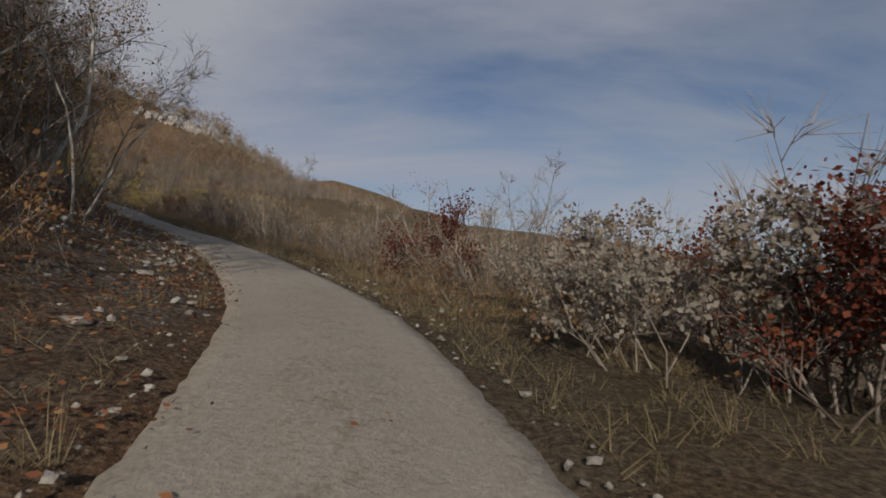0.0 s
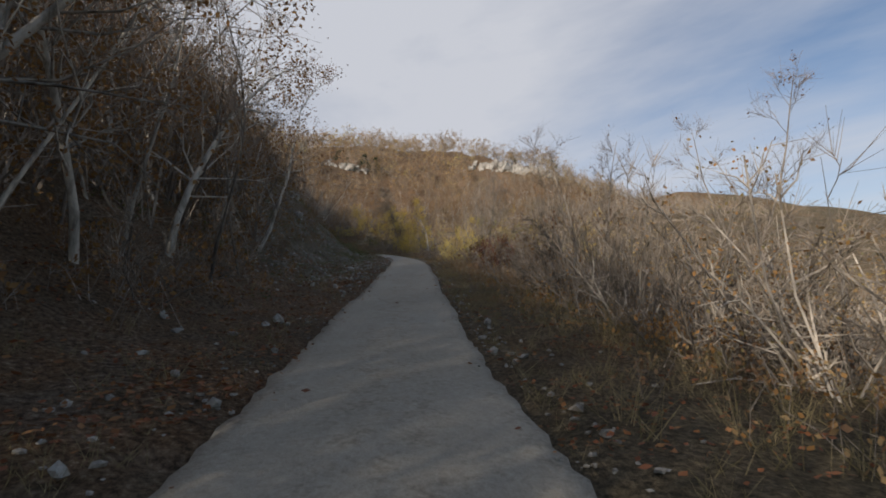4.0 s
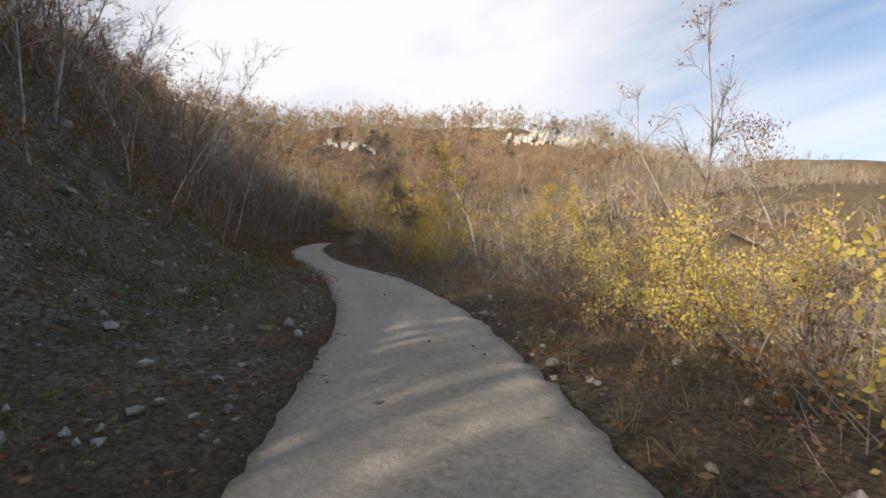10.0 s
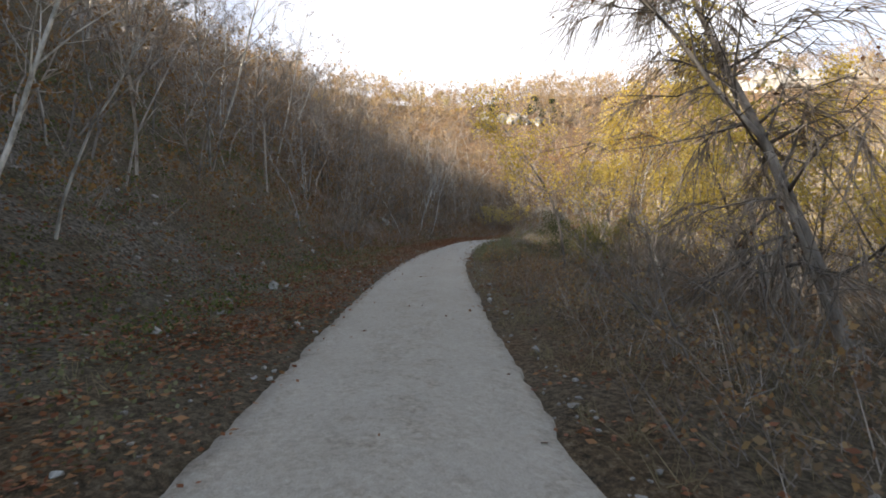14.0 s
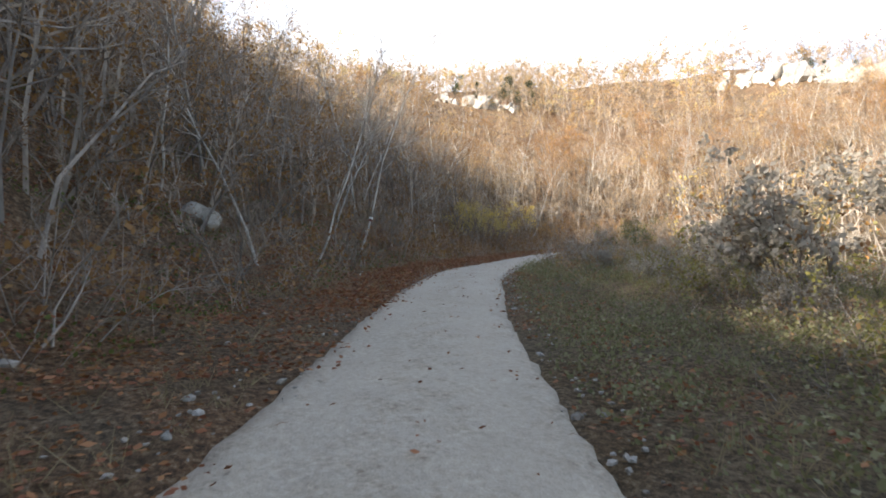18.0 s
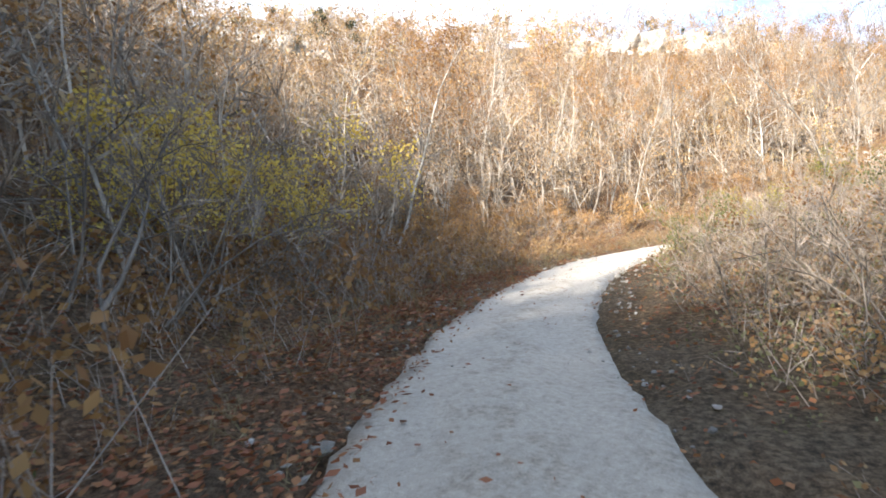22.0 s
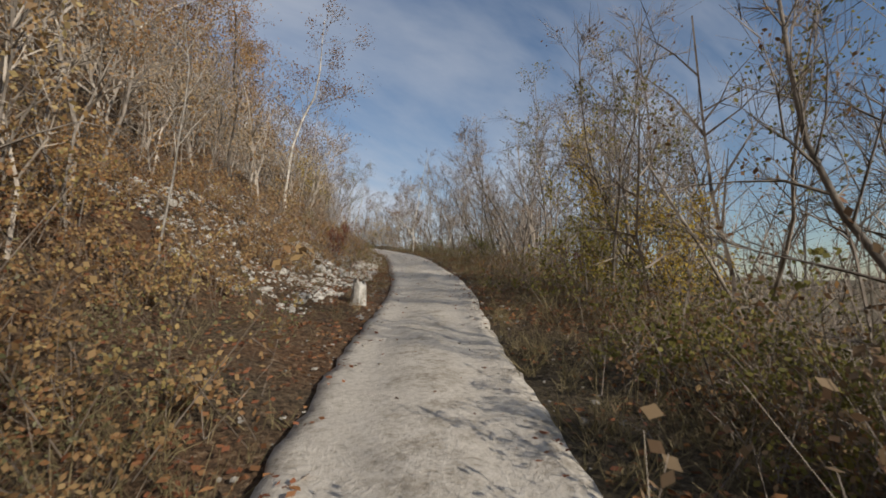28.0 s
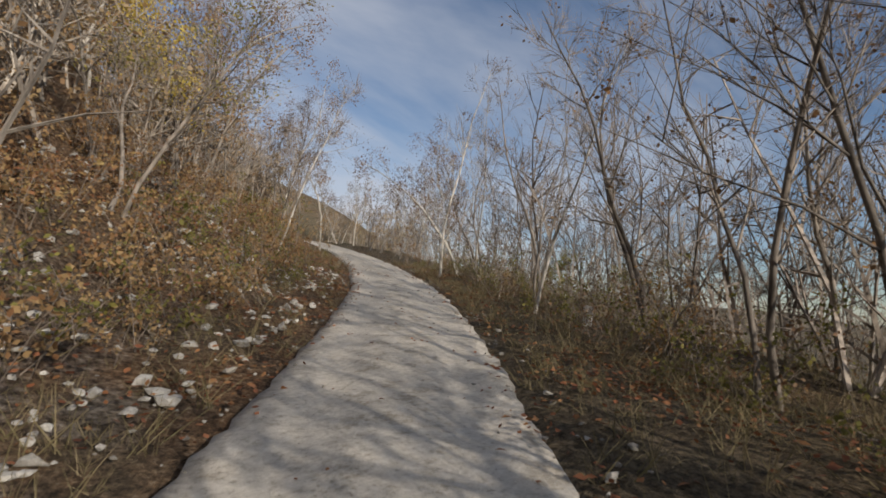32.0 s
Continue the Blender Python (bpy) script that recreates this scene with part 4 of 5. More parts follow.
stand(["pale", "pole", "brown"], 26, 206, 240, -6, 8, 20, 1.4, (0.8, 1.1))
stand(["pole", "pale", "open_pale"], 26, 212, 256, -9, -3, 27, 1.3, (0.6, 0.9))
stand(["pole", "pale", "open_pale"], 22, 214, 256, 3, 10, 28, 1.3, (0.6, 0.9))
stand(["brown_bush", "bare_bush", "green_bush"], 26, 168, 216, 3.4, 9, 19, 1.2, (0.4, 0.75))

# ---- the woods and scrub that cover the slopes, joined ----
def spread(name, label, category, templates, pts, scale, seed, mats):
    """Many plants set on the ground and joined into one mesh."""
    r = np.random.RandomState(seed)
    z = height(pts[:, 0], pts[:, 1])[2]
    which = r.randint(0, len(templates), len(pts))
    vs, fs, ms, ts, at = [], [], [], [], 0
    for k, kinds in enumerate(templates):
        own = np.where(which == k)[0]
        if not len(own):
            continue
        a, sc = r.uniform(0, 6.283, len(own)), r.uniform(*scale, len(own))
        tone = np.clip(0.62 * r.uniform(0, 1, len(own)) + 0.38 * (0.5 + 0.7 * waves(pts[own, 0], pts[own, 1], 18, 31)), 0, 1)
        for slot, (v, f) in enumerate(kinds):
            x = (np.cos(a)[:, None] * v[:, 0] - np.sin(a)[:, None] * v[:, 1]) * sc[:, None] + pts[own, 0][:, None]
            y = (np.sin(a)[:, None] * v[:, 0] + np.cos(a)[:, None] * v[:, 1]) * sc[:, None] + pts[own, 1][:, None]
            zz = v[None, :, 2] * sc[:, None] + z[own][:, None]
            vs.append(np.stack([x, y, zz], -1).reshape(-1, 3))
            fs.append((f[None] + (np.arange(len(own)) * len(v))[:, None, None] + at).reshape(-1, 4))
            ms.append(np.full(len(own) * len(f), slot))
            ts.append(np.repeat(tone, len(f)))
            at += len(own) * len(v)
    me = from_arrays(name, np.concatenate(vs), np.concatenate(fs), mats, False, np.concatenate(ms))
    me.attributes.new("tone", "FLOAT", "FACE").data.foreach_set("value", np.concatenate(ts).astype(np.float32))
    return tagged(new(name, me), label, category, kind="stuff")


def scatter(n, seed, low, high, keep):
    """Random places in a box on the plan that suit a rule on their place along and across the road."""
    r = np.random.RandomState(seed)
    p = np.stack([r.uniform(low[0], high[0], n), r.uniform(low[1], high[1], n)], 1)
    s, d, _ = lay(p[:, 0], p[:, 1])
    return p[keep(p[:, 0], p[:, 1], s, d, r.uniform(0, 1, n))]


def wild_tree(seed, tall, leaves, leaf, stems=1, limbs=6, sprays=3, thick=0.05, wide=0.03, low=0.25, fine=5, reach=0.36):
    """A young tree for dense growth: crooked stems, spreading limbs, and leaves that hang in clumps."""
    r = np.random.RandomState(seed)
    wood, base, way, long = [], [], [], []
    for k in range(stems):
        a, lean = r.uniform(0, 6.283), r.uniform(0.05, 0.25) + 0.2 * (stems > 1)
        h = tall * r.uniform(0.8, 1.1) * (1 - 0.12 * k)
        up = np.array([np.cos(a) * lean, np.sin(a) * lean, 1])
        line = strand(r, (np.cos(a) * 0.1 * k, np.sin(a) * 0.1 * k, -0.3), up / np.linalg.norm(up), h, fine, 0.14, 0.03)
        wood.append(rod(line, np.linspace(thick, 0.012, fine), 3))
        for q in r.uniform(low, 0.97, limbs):
            p, g = on_line(line, q)
            limb = strand(r, p, off_axis(r, g, r.uniform(0.6, 1.3)), h * reach * (1.15 - q) ** 0.6 * r.uniform(0.6, 1.3), 3, 0.28, 0.12)
            first = thick * 0.45 * (1.1 - q) + 0.012
            wood.append(rod(limb if fine > 3 else limb[[0, 2]], np.linspace(first, 0.006, 3 if fine > 3 else 2), 3))
            for _ in range(sprays):
                p2, g2 = on_line(limb, r.uniform(0.2, 1))
                w = off_axis(r, g2, r.uniform(0.4, 1.3)) + (0, 0, 0.1)
                base.append(p2)
                way.append(w / np.linalg.norm(w))
                long.append(h * r.uniform(0.05, 0.15))
    base, way, long = np.array(base), np.array(way), np.array(long)
    wood.append(blades(r, base, way, long, wide))
    ends = base + way * (long * r.uniform(0.3, 1, len(long)))[:, None]
    knots = ends[r.randint(0, len(ends), max(1, leaves // 6))]
    at = knots[r.randint(0, len(knots), leaves)] + r.normal(0, 0.032 * tall, (leaves, 3))
    return pile(wood), leaf_quads(r, at, np.full(leaves, leaf))


def brush_clump(seed, tall, n_stem, n_leaf, leaf_size):
    """A waist-high tangle of fine arching stems with some leaves."""
    r = np.random.RandomState(seed)
    a = r.uniform(0, 6.283, n_stem)
    lean = r.uniform(0.2, 1.1, n_stem)
    way = np.stack([np.cos(a) * lean, np.sin(a) * lean, np.ones(n_stem)], 1)
    way /= np.linalg.norm(way, axis=1)[:, None]
    base = np.stack([r.normal(0, 0.3, n_stem), r.normal(0, 0.3, n_stem), np.full(n_stem, -0.08)], 1)
    long = tall * r.uniform(0.5, 1.1, n_stem)
    stems = blades(r, base, way, long, 0.010)
    k = r.randint(0, n_stem, n_stem * 2)
    b2 = base[k] + way[k] * (long[k] * r.uniform(0.25, 0.95, len(k)))[:, None]
    w2 = way[k] + r.normal(0, 0.55, (len(k), 3))
    w2 /= np.linalg.norm(w2, axis=1)[:, None]
    l2 = tall * r.uniform(0.15, 0.42, len(k))
    at = (b2 + w2 * (l2 * r.uniform(0.3, 1, len(k)))[:, None])[r.randint(0, len(k), n_leaf)] + r.normal(0, 0.06, (n_leaf, 3))
    return pile([stems, blades(r, b2, w2, l2, 0.008)]), leaf_quads(r, at, np.full(n_leaf, leaf_size))


def beside(n, seed, s0, s1, d0, d1):
    r = np.random.RandomState(seed)
    s, d = r.uniform(s0, s1, n), r.uniform(d0, d1, n)
    x = np.interp(s, LINE_S, LINE_P[:, 0]) + d * np.interp(s, LINE_S, LINE_R[:, 0])
    y = np.interp(s, LINE_S, LINE_P[:, 1]) + d * np.interp(s, LINE_S, LINE_R[:, 1])
    ok = np.abs(lay(x, y)[1]) > min(abs(d0), abs(d1)) - 0.2
    return np.stack([x, y], 1)[ok]


def clear_of_cliffs(p):
    for (x, y), r in (((-136.5 + 4, 131.0 - 4), 9), ((-104 + 3, 171.5 - 5), 10), ((-96.0 + 3, 175.5 - 5), 10), ((-88 + 3, 179 - 5), 9)):
        p = p[np.hypot(p[:, 0] - x, p[:, 1] - y) > r]
    return p


shade = np.concatenate([beside(120, 135, 20, 46, -11, -5.5), beside(210, 30, 5, 42, -16, -6.0), beside(170, 31, 42, 80, -16, -10), beside(300, 32, 76, 140, -17, -6.5), beside(70, 33, 108, 142, -8, -5.0), beside(330, 134, 114, 143, -24, -7)])
spread("shaded_thicket", "dense young trees with few brown leaves on the shaded bank", "thicket", [wild_tree(500 + k, (6.5, 5, 7.5, 4)[k % 4], (40, 150, 70, 200)[k % 4], 0.12, 1 + k % 2, 9, 5, 0.045, 0.018) for k in range(8)], shade, (0.6, 1.1), 34, [M_DUSKBARK, M_BROWN])
sunny = np.concatenate([beside(420, 35, 136, 176, -17, -4.6), beside(300, 36, 172, 226, -16, -5.4), beside(300, 49, 196, 246, -32, -4.5), scatter(520, 149, (-95, 172), (-28, 230), lambda x, y, s, d, q: (np.abs(d) > 3) & (s > 205) & (y < 205 - 0.6 * (x + 45)))])
spread("sunlit_thicket", "dense young trees with russet leaves on the sunlit bank", "thicket", [wild_tree(520 + k, (6, 4.5, 7, 3.5)[k % 4], (220, 140, 290, 190)[k % 4], 0.11, 1 + k % 2, 9, 5, 0.045, 0.018) for k in range(8)], sunny, (0.6, 1.1), 37, [M_WOODBARK, M_WOODS])
lower = np.concatenate([beside(200, 38, 168, 226, 4.5, 16), beside(220, 39, 204, 262, -10, 14)])
spread("lower_thicket", "thin bare young trees below the track", "thicket", [wild_tree(540 + k, (6, 4.5, 7, 5)[k % 4], 24, 0.09, 1 + k % 2, 9, 6, 0.04, 0.015) for k in range(6)], lower, (0.7, 1.3), 46, [M_DUSKBARK, M_BROWN])
close = clear_of_cliffs(scatter(9000, 47, (-215, -40), (-20, 250), lambda x, y, s, d, q: (d < -14) & (d > -34) & (s > -10) & (s < 250) & (q < np.where(s > 95, 0.72, 0.4))))
spread("slope_thicket", "young trees with thin russet leaves on the upper bank", "thicket", [wild_tree(550 + k, (6.5, 5, 7.5, 5.5)[k % 4], (120, 190, 70, 220)[k % 4], 0.16, 1, 9, 4, 0.036, 0.024, reach=0.46) for k in range(8)], close, (0.6, 1.25), 48, [M_DUSKBARK, M_WOODS])
woods = clear_of_cliffs(scatter(16500, 40, (-215, -40), (-20, 250), lambda x, y, s, d, q: ((d < -33) & (d > -118) & (q < np.where(s > 95, 0.70, 0.34) * np.clip(0.75 + 0.7 * waves(x, y, 9, 77), 0.15, 1)) & ~((s > 232) & (d > -25)))))
spread("far_woods", "leafless brown and russet woods covering the slopes", "woods", [wild_tree(560 + k, (5.4, 4.4, 6.6, 4, 5.8)[k % 5], (90, 130, 50, 140, 100)[k % 5], 0.25, 1, 8, 3, 0.042, 0.035, 0.3, 3, 0.6) for k in range(10)], woods, (0.6, 1.6), 41, [M_DUSKBARK, M_WOODS])
glen = scatter(9000, 42, (-100, 20), (60, 190), lambda x, y, s, d, q: (d > 8) & (d < 75) & (s < 200) & (s > 36) & (q < np.where(x > -15, 0.16, 0.5)) & (np.hypot(x + 75, y - 92) > 13) & ~((s > 160) & (d < 16)))
spread("glen_woods", "young autumn woods filling the gully below the track", "woods", [wild_tree(580 + k, (6, 5, 7, 4.5)[k % 4], (130, 180, 90, 200)[k % 4], 0.17, 1 + k % 2, 7, 4, 0.045, 0.026, reach=0.42) for k in range(8)], glen, (0.5, 0.95), 43, [M_WOODBARK, M_GLEN])
brush = scatter(11000, 44, (-110, -20), (140, 300), lambda x, y, s, d, q: (d > 7) & (d < 190) & (q < np.where(d < 60, 0.55, 0.26)) & (y < 235 + 0.45 * x + 40 * q) & ~((s > 170) & (d < 40)))
spread("hillside_scrub", "rust-brown scrub on the open hillside", "scrub", [wild_tree(340 + k, (1.6, 2.2, 1.3, 2.8)[k % 4], (26, 40, 34, 20)[k % 4], 0.17, 2, 4, 2, 0.025, 0.025, 0.1, 3) for k in range(8)], brush, (0.7, 1.4), 45, [M_WOODBARK, M_SCRUB])
roadside = np.concatenate([beside(180, 170, 9, 28, 5.4, 15), beside(150, 171, 26, 46, 4.6, 13), beside(60, 172, 46, 56, 5.2, 12), beside(50, 173, 72, 82, 6.5, 14), beside(50, 175, 86, 104, 7, 14), scatter(900, 176, (-30, 5), (30, 60), lambda x, y, s, d, q: (d > 12) & (d < 42) & (s > 4) & (s < 60))])
spread("roadside_thicket", "grey and straw-brown shrubs crowding the lower roadside", "thicket", [wild_tree(700 + k, (2.4, 3.2, 2.0, 3.8)[k % 4], (130, 260, 80, 200)[k % 4], 0.058, 3, 6, 5, 0.022, 0.012, 0.12) for k in range(8)], roadside, (0.7, 1.15), 174, [M_WOODBARK, M_SCRUB])

# ---- brush close to the track ----
spread("bank_brush", "dark leafless brush on the shaded bank", "brush", [brush_clump(600 + k, (0.8, 1.1, 1.4, 0.6)[k % 4], 8, (40, 70, 50, 26)[k % 4], 0.10) for k in range(8)],
       np.concatenate([beside(180, 110, 2, 44, -9, -3.4), beside(260, 111, 40, 82, -14, -5.6), beside(240, 112, 80, 106, -12, -4.8), beside(520, 113, 104, 150, -11, -3.2), beside(150, 184, 128, 150, -5, -2.2)]), (0.6, 1.25), 114, [M_TWIG, M_BROWN])
spread("russet_brush", "rusty orange brush at the foot of the sunlit bank", "brush", [brush_clump(620 + k, (0.8, 1.2, 0.6)[k % 3], 9, (150, 220, 130)[k % 3], 0.062) for k in range(6)],
       np.concatenate([beside(340, 115, 146, 172, -7, -2.6), beside(140, 163, 186, 206, -6.5, -2.6), beside(100, 127, 146, 172, -2.8, -1.6), beside(150, 116, 172, 184, -7, -3.4), beside(160, 117, 192, 222, -7, -2.6)]), (0.6, 1.2), 118, [M_TWIGPALE, M_RUSSET])
spread("verge_brush", "grey-brown brush and brambles on the lower verge", "brush", [brush_clump(640 + k, (0.8, 1.2, 1.5, 0.6)[k % 4], 9, (70, 110, 60, 90)[k % 4], 0.062) for k in range(8)],
       np.concatenate([beside(210, 119, 8, 48, 4.0, 12), beside(260, 121, 126, 152, 2.6, 7), beside(240, 122, 150, 172, 2.5, 7), beside(420, 123, 170, 222, 2.6, 10), beside(50, 125, 148, 174, 1.6, 3.0), beside(60, 126, 76, 104, 2.2, 3.4)]), (0.6, 1.2), 124, [M_DUSKBARK, M_SCRUB])
spread("verge_shrubs", "low brown shrubs and dead herbs on the lower verge", "brush", [brush_clump(680 + k, (0.45, 0.7, 0.9)[k % 3], 9, (50, 80, 60)[k % 3], 0.07) for k in range(6)],
       np.concatenate([beside(420, 180, 44, 106, 2.4, 8), beside(200, 181, 8, 46, 2.8, 8), beside(150, 182, 128, 152, 2.2, 6), beside(190, 185, 106, 134, 3.0, 11)]), (0.6, 1.2), 183, [M_DUSKBARK, M_SCRUB])
spread("leafy_brush", "leafy yellow-green brush and brambles beside the track", "brush", [brush_clump(660 + k, (0.7, 1.1, 1.5)[k % 3], 9, (150, 230, 200)[k % 3], 0.06) for k in range(6)],
       np.concatenate([beside(230, 128, 146, 176, 2.0, 7), beside(60, 129, 106, 134, 4, 9), beside(170, 160, 172, 216, 2.4, 9), beside(60, 161, 186, 212, -5, -2.2)]), (0.5, 1.1), 162, [M_TWIG, M_FADED])


# ---- verge: grass, herbs, fallen leaves, stones ----
def along(n, seed, s0, s1, d0, d1, keep=1.0):
    """Places along a strip beside the road."""
    r = np.random.RandomState(seed)
    s, d = r.uniform(s0, s1, n), r.uniform(d0, d1, n)
    d = d - np.sign(d) * (HALF - road_half(s)) * np.clip((4 - np.abs(d)) / 2.2, 0, 1)
    x = np.interp(s, LINE_S, LINE_P[:, 0]) + d * np.interp(s, LINE_S, LINE_R[:, 0])
    y = np.interp(s, LINE_S, LINE_P[:, 1]) + d * np.interp(s, LINE_S, LINE_R[:, 1])
    lump = 0.5 + 0.5 * waves(x, y, 2.2, seed)
    ok = (np.abs(lay(x, y)[1]) > road_half(s) + 0.06) & (r.uniform(0, 1, n) < keep * (0.25 + lump))
    return np.stack([x, y], 1)[ok]


def tuft(seed, n, tall, width, lay_over=0.5):
    r = np.random.RandomState(seed)
    base = np.stack([r.normal(0, 0.07, n), r.normal(0, 0.07, n), np.full(n, -0.03)], 1)
    way = np.stack([r.normal(0, lay_over, n), r.normal(0, lay_over, n), np.ones(n)], 1)
    way /= np.linalg.norm(way, axis=1)[:, None]
    return [blades(r, base, way, tall * r.uniform(0.5, 1.2, n), width)]


def herb(seed, n, tall, size):
    r = np.random.RandomState(seed)
    at = np.stack([r.normal(0, 0.16, n), r.normal(0, 0.16, n), r.uniform(0.0, tall, n)], 1)
    return [leaf_quads(r, at, np.full(n, size))]


def flakes(seed, n):
    r = np.random.RandomState(seed)
    v, f = leaf_quads(r, np.stack([r.normal(0, 0.25, n), r.normal(0, 0.25, n), r.uniform(0.0, 0.05, n)], 1), np.full(n, 0.085))
    v[:, 2] = 0.02 + np.abs(v[:, 2]) * 0.5
    return [(v, f)]


GRASS = [tuft(400 + k, 11, (0.20, 0.30, 0.15, 0.38)[k % 4], 0.0065, 0.75) for k in range(8)]
verge = np.concatenate([
    along(3600, 50, 2, 50, 1.6, 7.5, 0.9), along(900, 51, -2, 48, -4.5, -1.6, 0.7), along(3000, 52, 48, 104, 1.6, 6.0, 0.8), along(1100, 53, 48, 104, -6, -2.0, 0.5),
    along(900, 54, 104, 150, -4.0, -1.6, 0.5), along(1500, 55, 150, 172, -5.5, -1.7, 0.8), along(1200, 56, 150, 172, 1.6, 4, 0.8), along(2600, 57, 166, 216, 1.6, 7.5, 0.9), along(1200, 58, 168, 214, -4.5, -1.8, 0.6), along(1600, 59, 104, 134, 1.9, 9, 0.7)])
spread("verge_grass", "tufts of dry straw-brown grass beside the track", "grass", GRASS, verge, (0.6, 1.3), 60, [M_GRASS])
spread("meadow_grass", "long dry grass on the open verge", "grass", [tuft(410 + k, 12, (0.35, 0.5, 0.28)[k % 3], 0.008, 0.7) for k in range(6)], np.concatenate([along(2600, 140, 166, 216, 1.3, 9, 0.9), along(700, 141, 182, 214, -5, -1.4, 0.7), along(900, 142, 8, 50, 1.6, 8, 0.8), along(900, 143, 138, 172, -4, -1.3, 0.8)]), (0.6, 1.2), 144, [M_GRASS])
spread("tall_grass", "tall dry grass and dead stalks on the lower verge", "grass", [tuft(420 + k, 6, 0.6, 0.007, 0.35) for k in range(4)], np.concatenate([along(900, 61, 8, 50, 3.2, 9, 0.7), along(700, 62, 168, 214, 3, 8, 0.7), along(500, 63, 52, 104, 3, 7, 0.7)]), (0.5, 1.2), 64, [M_GRASS])
spread("low_herbs", "grey-green herbs and brambles on flat ground", "herbs", [herb(430 + k, 26, (0.22, 0.38, 0.5)[k % 3], 0.05) for k in range(6)], np.concatenate([along(5200, 65, 103, 134, 1.8, 11, 1.0), along(700, 66, 134, 170, 2.2, 5, 0.9), along(1400, 67, 66, 108, -10, -1.8, 0.9), along(500, 164, 40, 68, -10, -2.0, 0.8), along(500, 68, 150, 176, -5, -2.2, 0.6)]), (0.6, 1.2), 69, [M_HERB])
spread("moss_and_fern", "green moss and fern on the shaded bank", "herbs", [herb(440 + k, 34, 0.18, 0.05) for k in range(4)], np.concatenate([along(3000, 70, 66, 136, -12, -3.0, 0.9), along(500, 71, 34, 66, -12, -3, 0.7)]), (0.6, 1.5), 72, [M_MOSS])
spread("fallen_leaves", "russet fallen leaves along the track", "leaves", [flakes(450 + k, 13) for k in range(6)], np.concatenate([along(1500, 193, 82, 100, -6, -1.6, 1.0), along(1300, 194, 116, 147, -2.8, -1.3, 1.2), along(2600, 101, -6, 48, -9, -1.5, 0.9), along(1700, 102, 44, 106, -8, -1.6, 0.8), along(1600, 103, 8, 104, 1.5, 5, 0.6), along(2600, 104, 104, 146, -7, -1.3, 1.0), along(1500, 105, 168, 214, -7, -1.4, 0.9), along(1200, 106, 168, 214, 1.4, 6, 0.8), along(900, 73, -4, 50, -6, -1.6, 0.8), along(900, 74, 70, 104, -5, -1.7, 0.9), along(1900, 75, 100, 142, -5, -1.5, 1.0), along(2200, 76, 140, 172, -7, -1.5, 1.0), along(900, 77, 172, 214, -6, -1.5, 0.8), along(800, 78, 128, 172, 1.5, 4, 0.8), along(400, 79, 104, 130, 1.5, 3, 0.8), along(500, 80, 172, 214, 1.6, 4, 0.7)]), (0.8, 1.2), 81, [M_LITTER])


def stone_shape(seed, rough=0.28):
    r = np.random.RandomState(seed)
    bm = bmesh.new()
    bmesh.ops.create_icosphere(bm, subdivisions=1, radius=0.5)
    v = np.array([q.co for q in bm.verts])
    f = np.array([[q.index for q in t.verts] for t in bm.faces])
    bm.free()
    v = v * (1 + r.normal(0, rough, (len(v), 1)).clip(-0.5, 0.5)) * r.uniform(0.6, 1.2, 3) * (1, 1, 0.7)
    return v, f


def scree(name, label, pts, size, seed, mat):
    r = np.random.RandomState(seed)
    z = height(pts[:, 0], pts[:, 1])[2]
    shapes = [stone_shape(seed * 10 + k) for k in range(10)]
    vs, fs, at = [], [], 0
    for k, (v, f) in enumerate(shapes):
        own = np.arange(len(pts))[k::10]
        a, sc = r.uniform(0, 6.283, len(own)), size * np.exp(r.normal(0, 0.45, len(own)))
        x = (np.cos(a)[:, None] * v[:, 0] - np.sin(a)[:, None] * v[:, 1]) * sc[:, None] + pts[own, 0][:, None]
        y = (np.sin(a)[:, None] * v[:, 0] + np.cos(a)[:, None] * v[:, 1]) * sc[:, None] + pts[own, 1][:, None]
        vs.append(np.stack([x, y, v[None, :, 2] * sc[:, None] + z[own][:, None] + 0.12 * sc[:, None]], -1).reshape(-1, 3))
        fs.append((f[None] + (np.arange(len(own)) * len(v))[:, None, None] + at).reshape(-1, 3))
        at += len(own) * len(v)
    me = from_arrays(name, np.concatenate(vs), np.concatenate(fs), mat, False)
    return tagged(new(name, me), label, "stones", kind="stuff")


scree("scree", "loose limestone rubble on the bank and verges", np.concatenate([along(620, 82, 38, 76, -5.5, -1.7, 0.9), along(1900, 83, 40, 82, -13, -3.6, 0.8), along(500, 165, 82, 104, -11, -3, 0.7), along(260, 84, 4, 34, -4.2, -1.8, 0.8), along(420, 87, 11, 21, -4.6, -1.9, 1.1), along(650, 195, 41, 53, -5.2, -1.9, 1.1), along(140, 85, 8, 46, 1.6, 3.2, 0.7), along(220, 86, 76, 104, -5, -2, 0.6), along(120, 88, 104, 134, -4, -1.6, 0.6), along(200, 89, 56, 100, 1.6, 3.5, 0.6)]), 0.095, 90, M_STONE)
scree("white_scree", "white limestone scree at the foot of the sunlit bank", np.concatenate([along(2300, 166, 177, 184.5, -6.5, -2.4, 0.9), along(2600, 91, 183, 194.5, -6.5, -2.2, 1.0), along(1500, 92, 185, 194, -4.6, -2.0, 1.2), along(1500, 99, 193, 207, -6.0, -1.8, 0.8)]), 0.085, 93, M_CHALK)
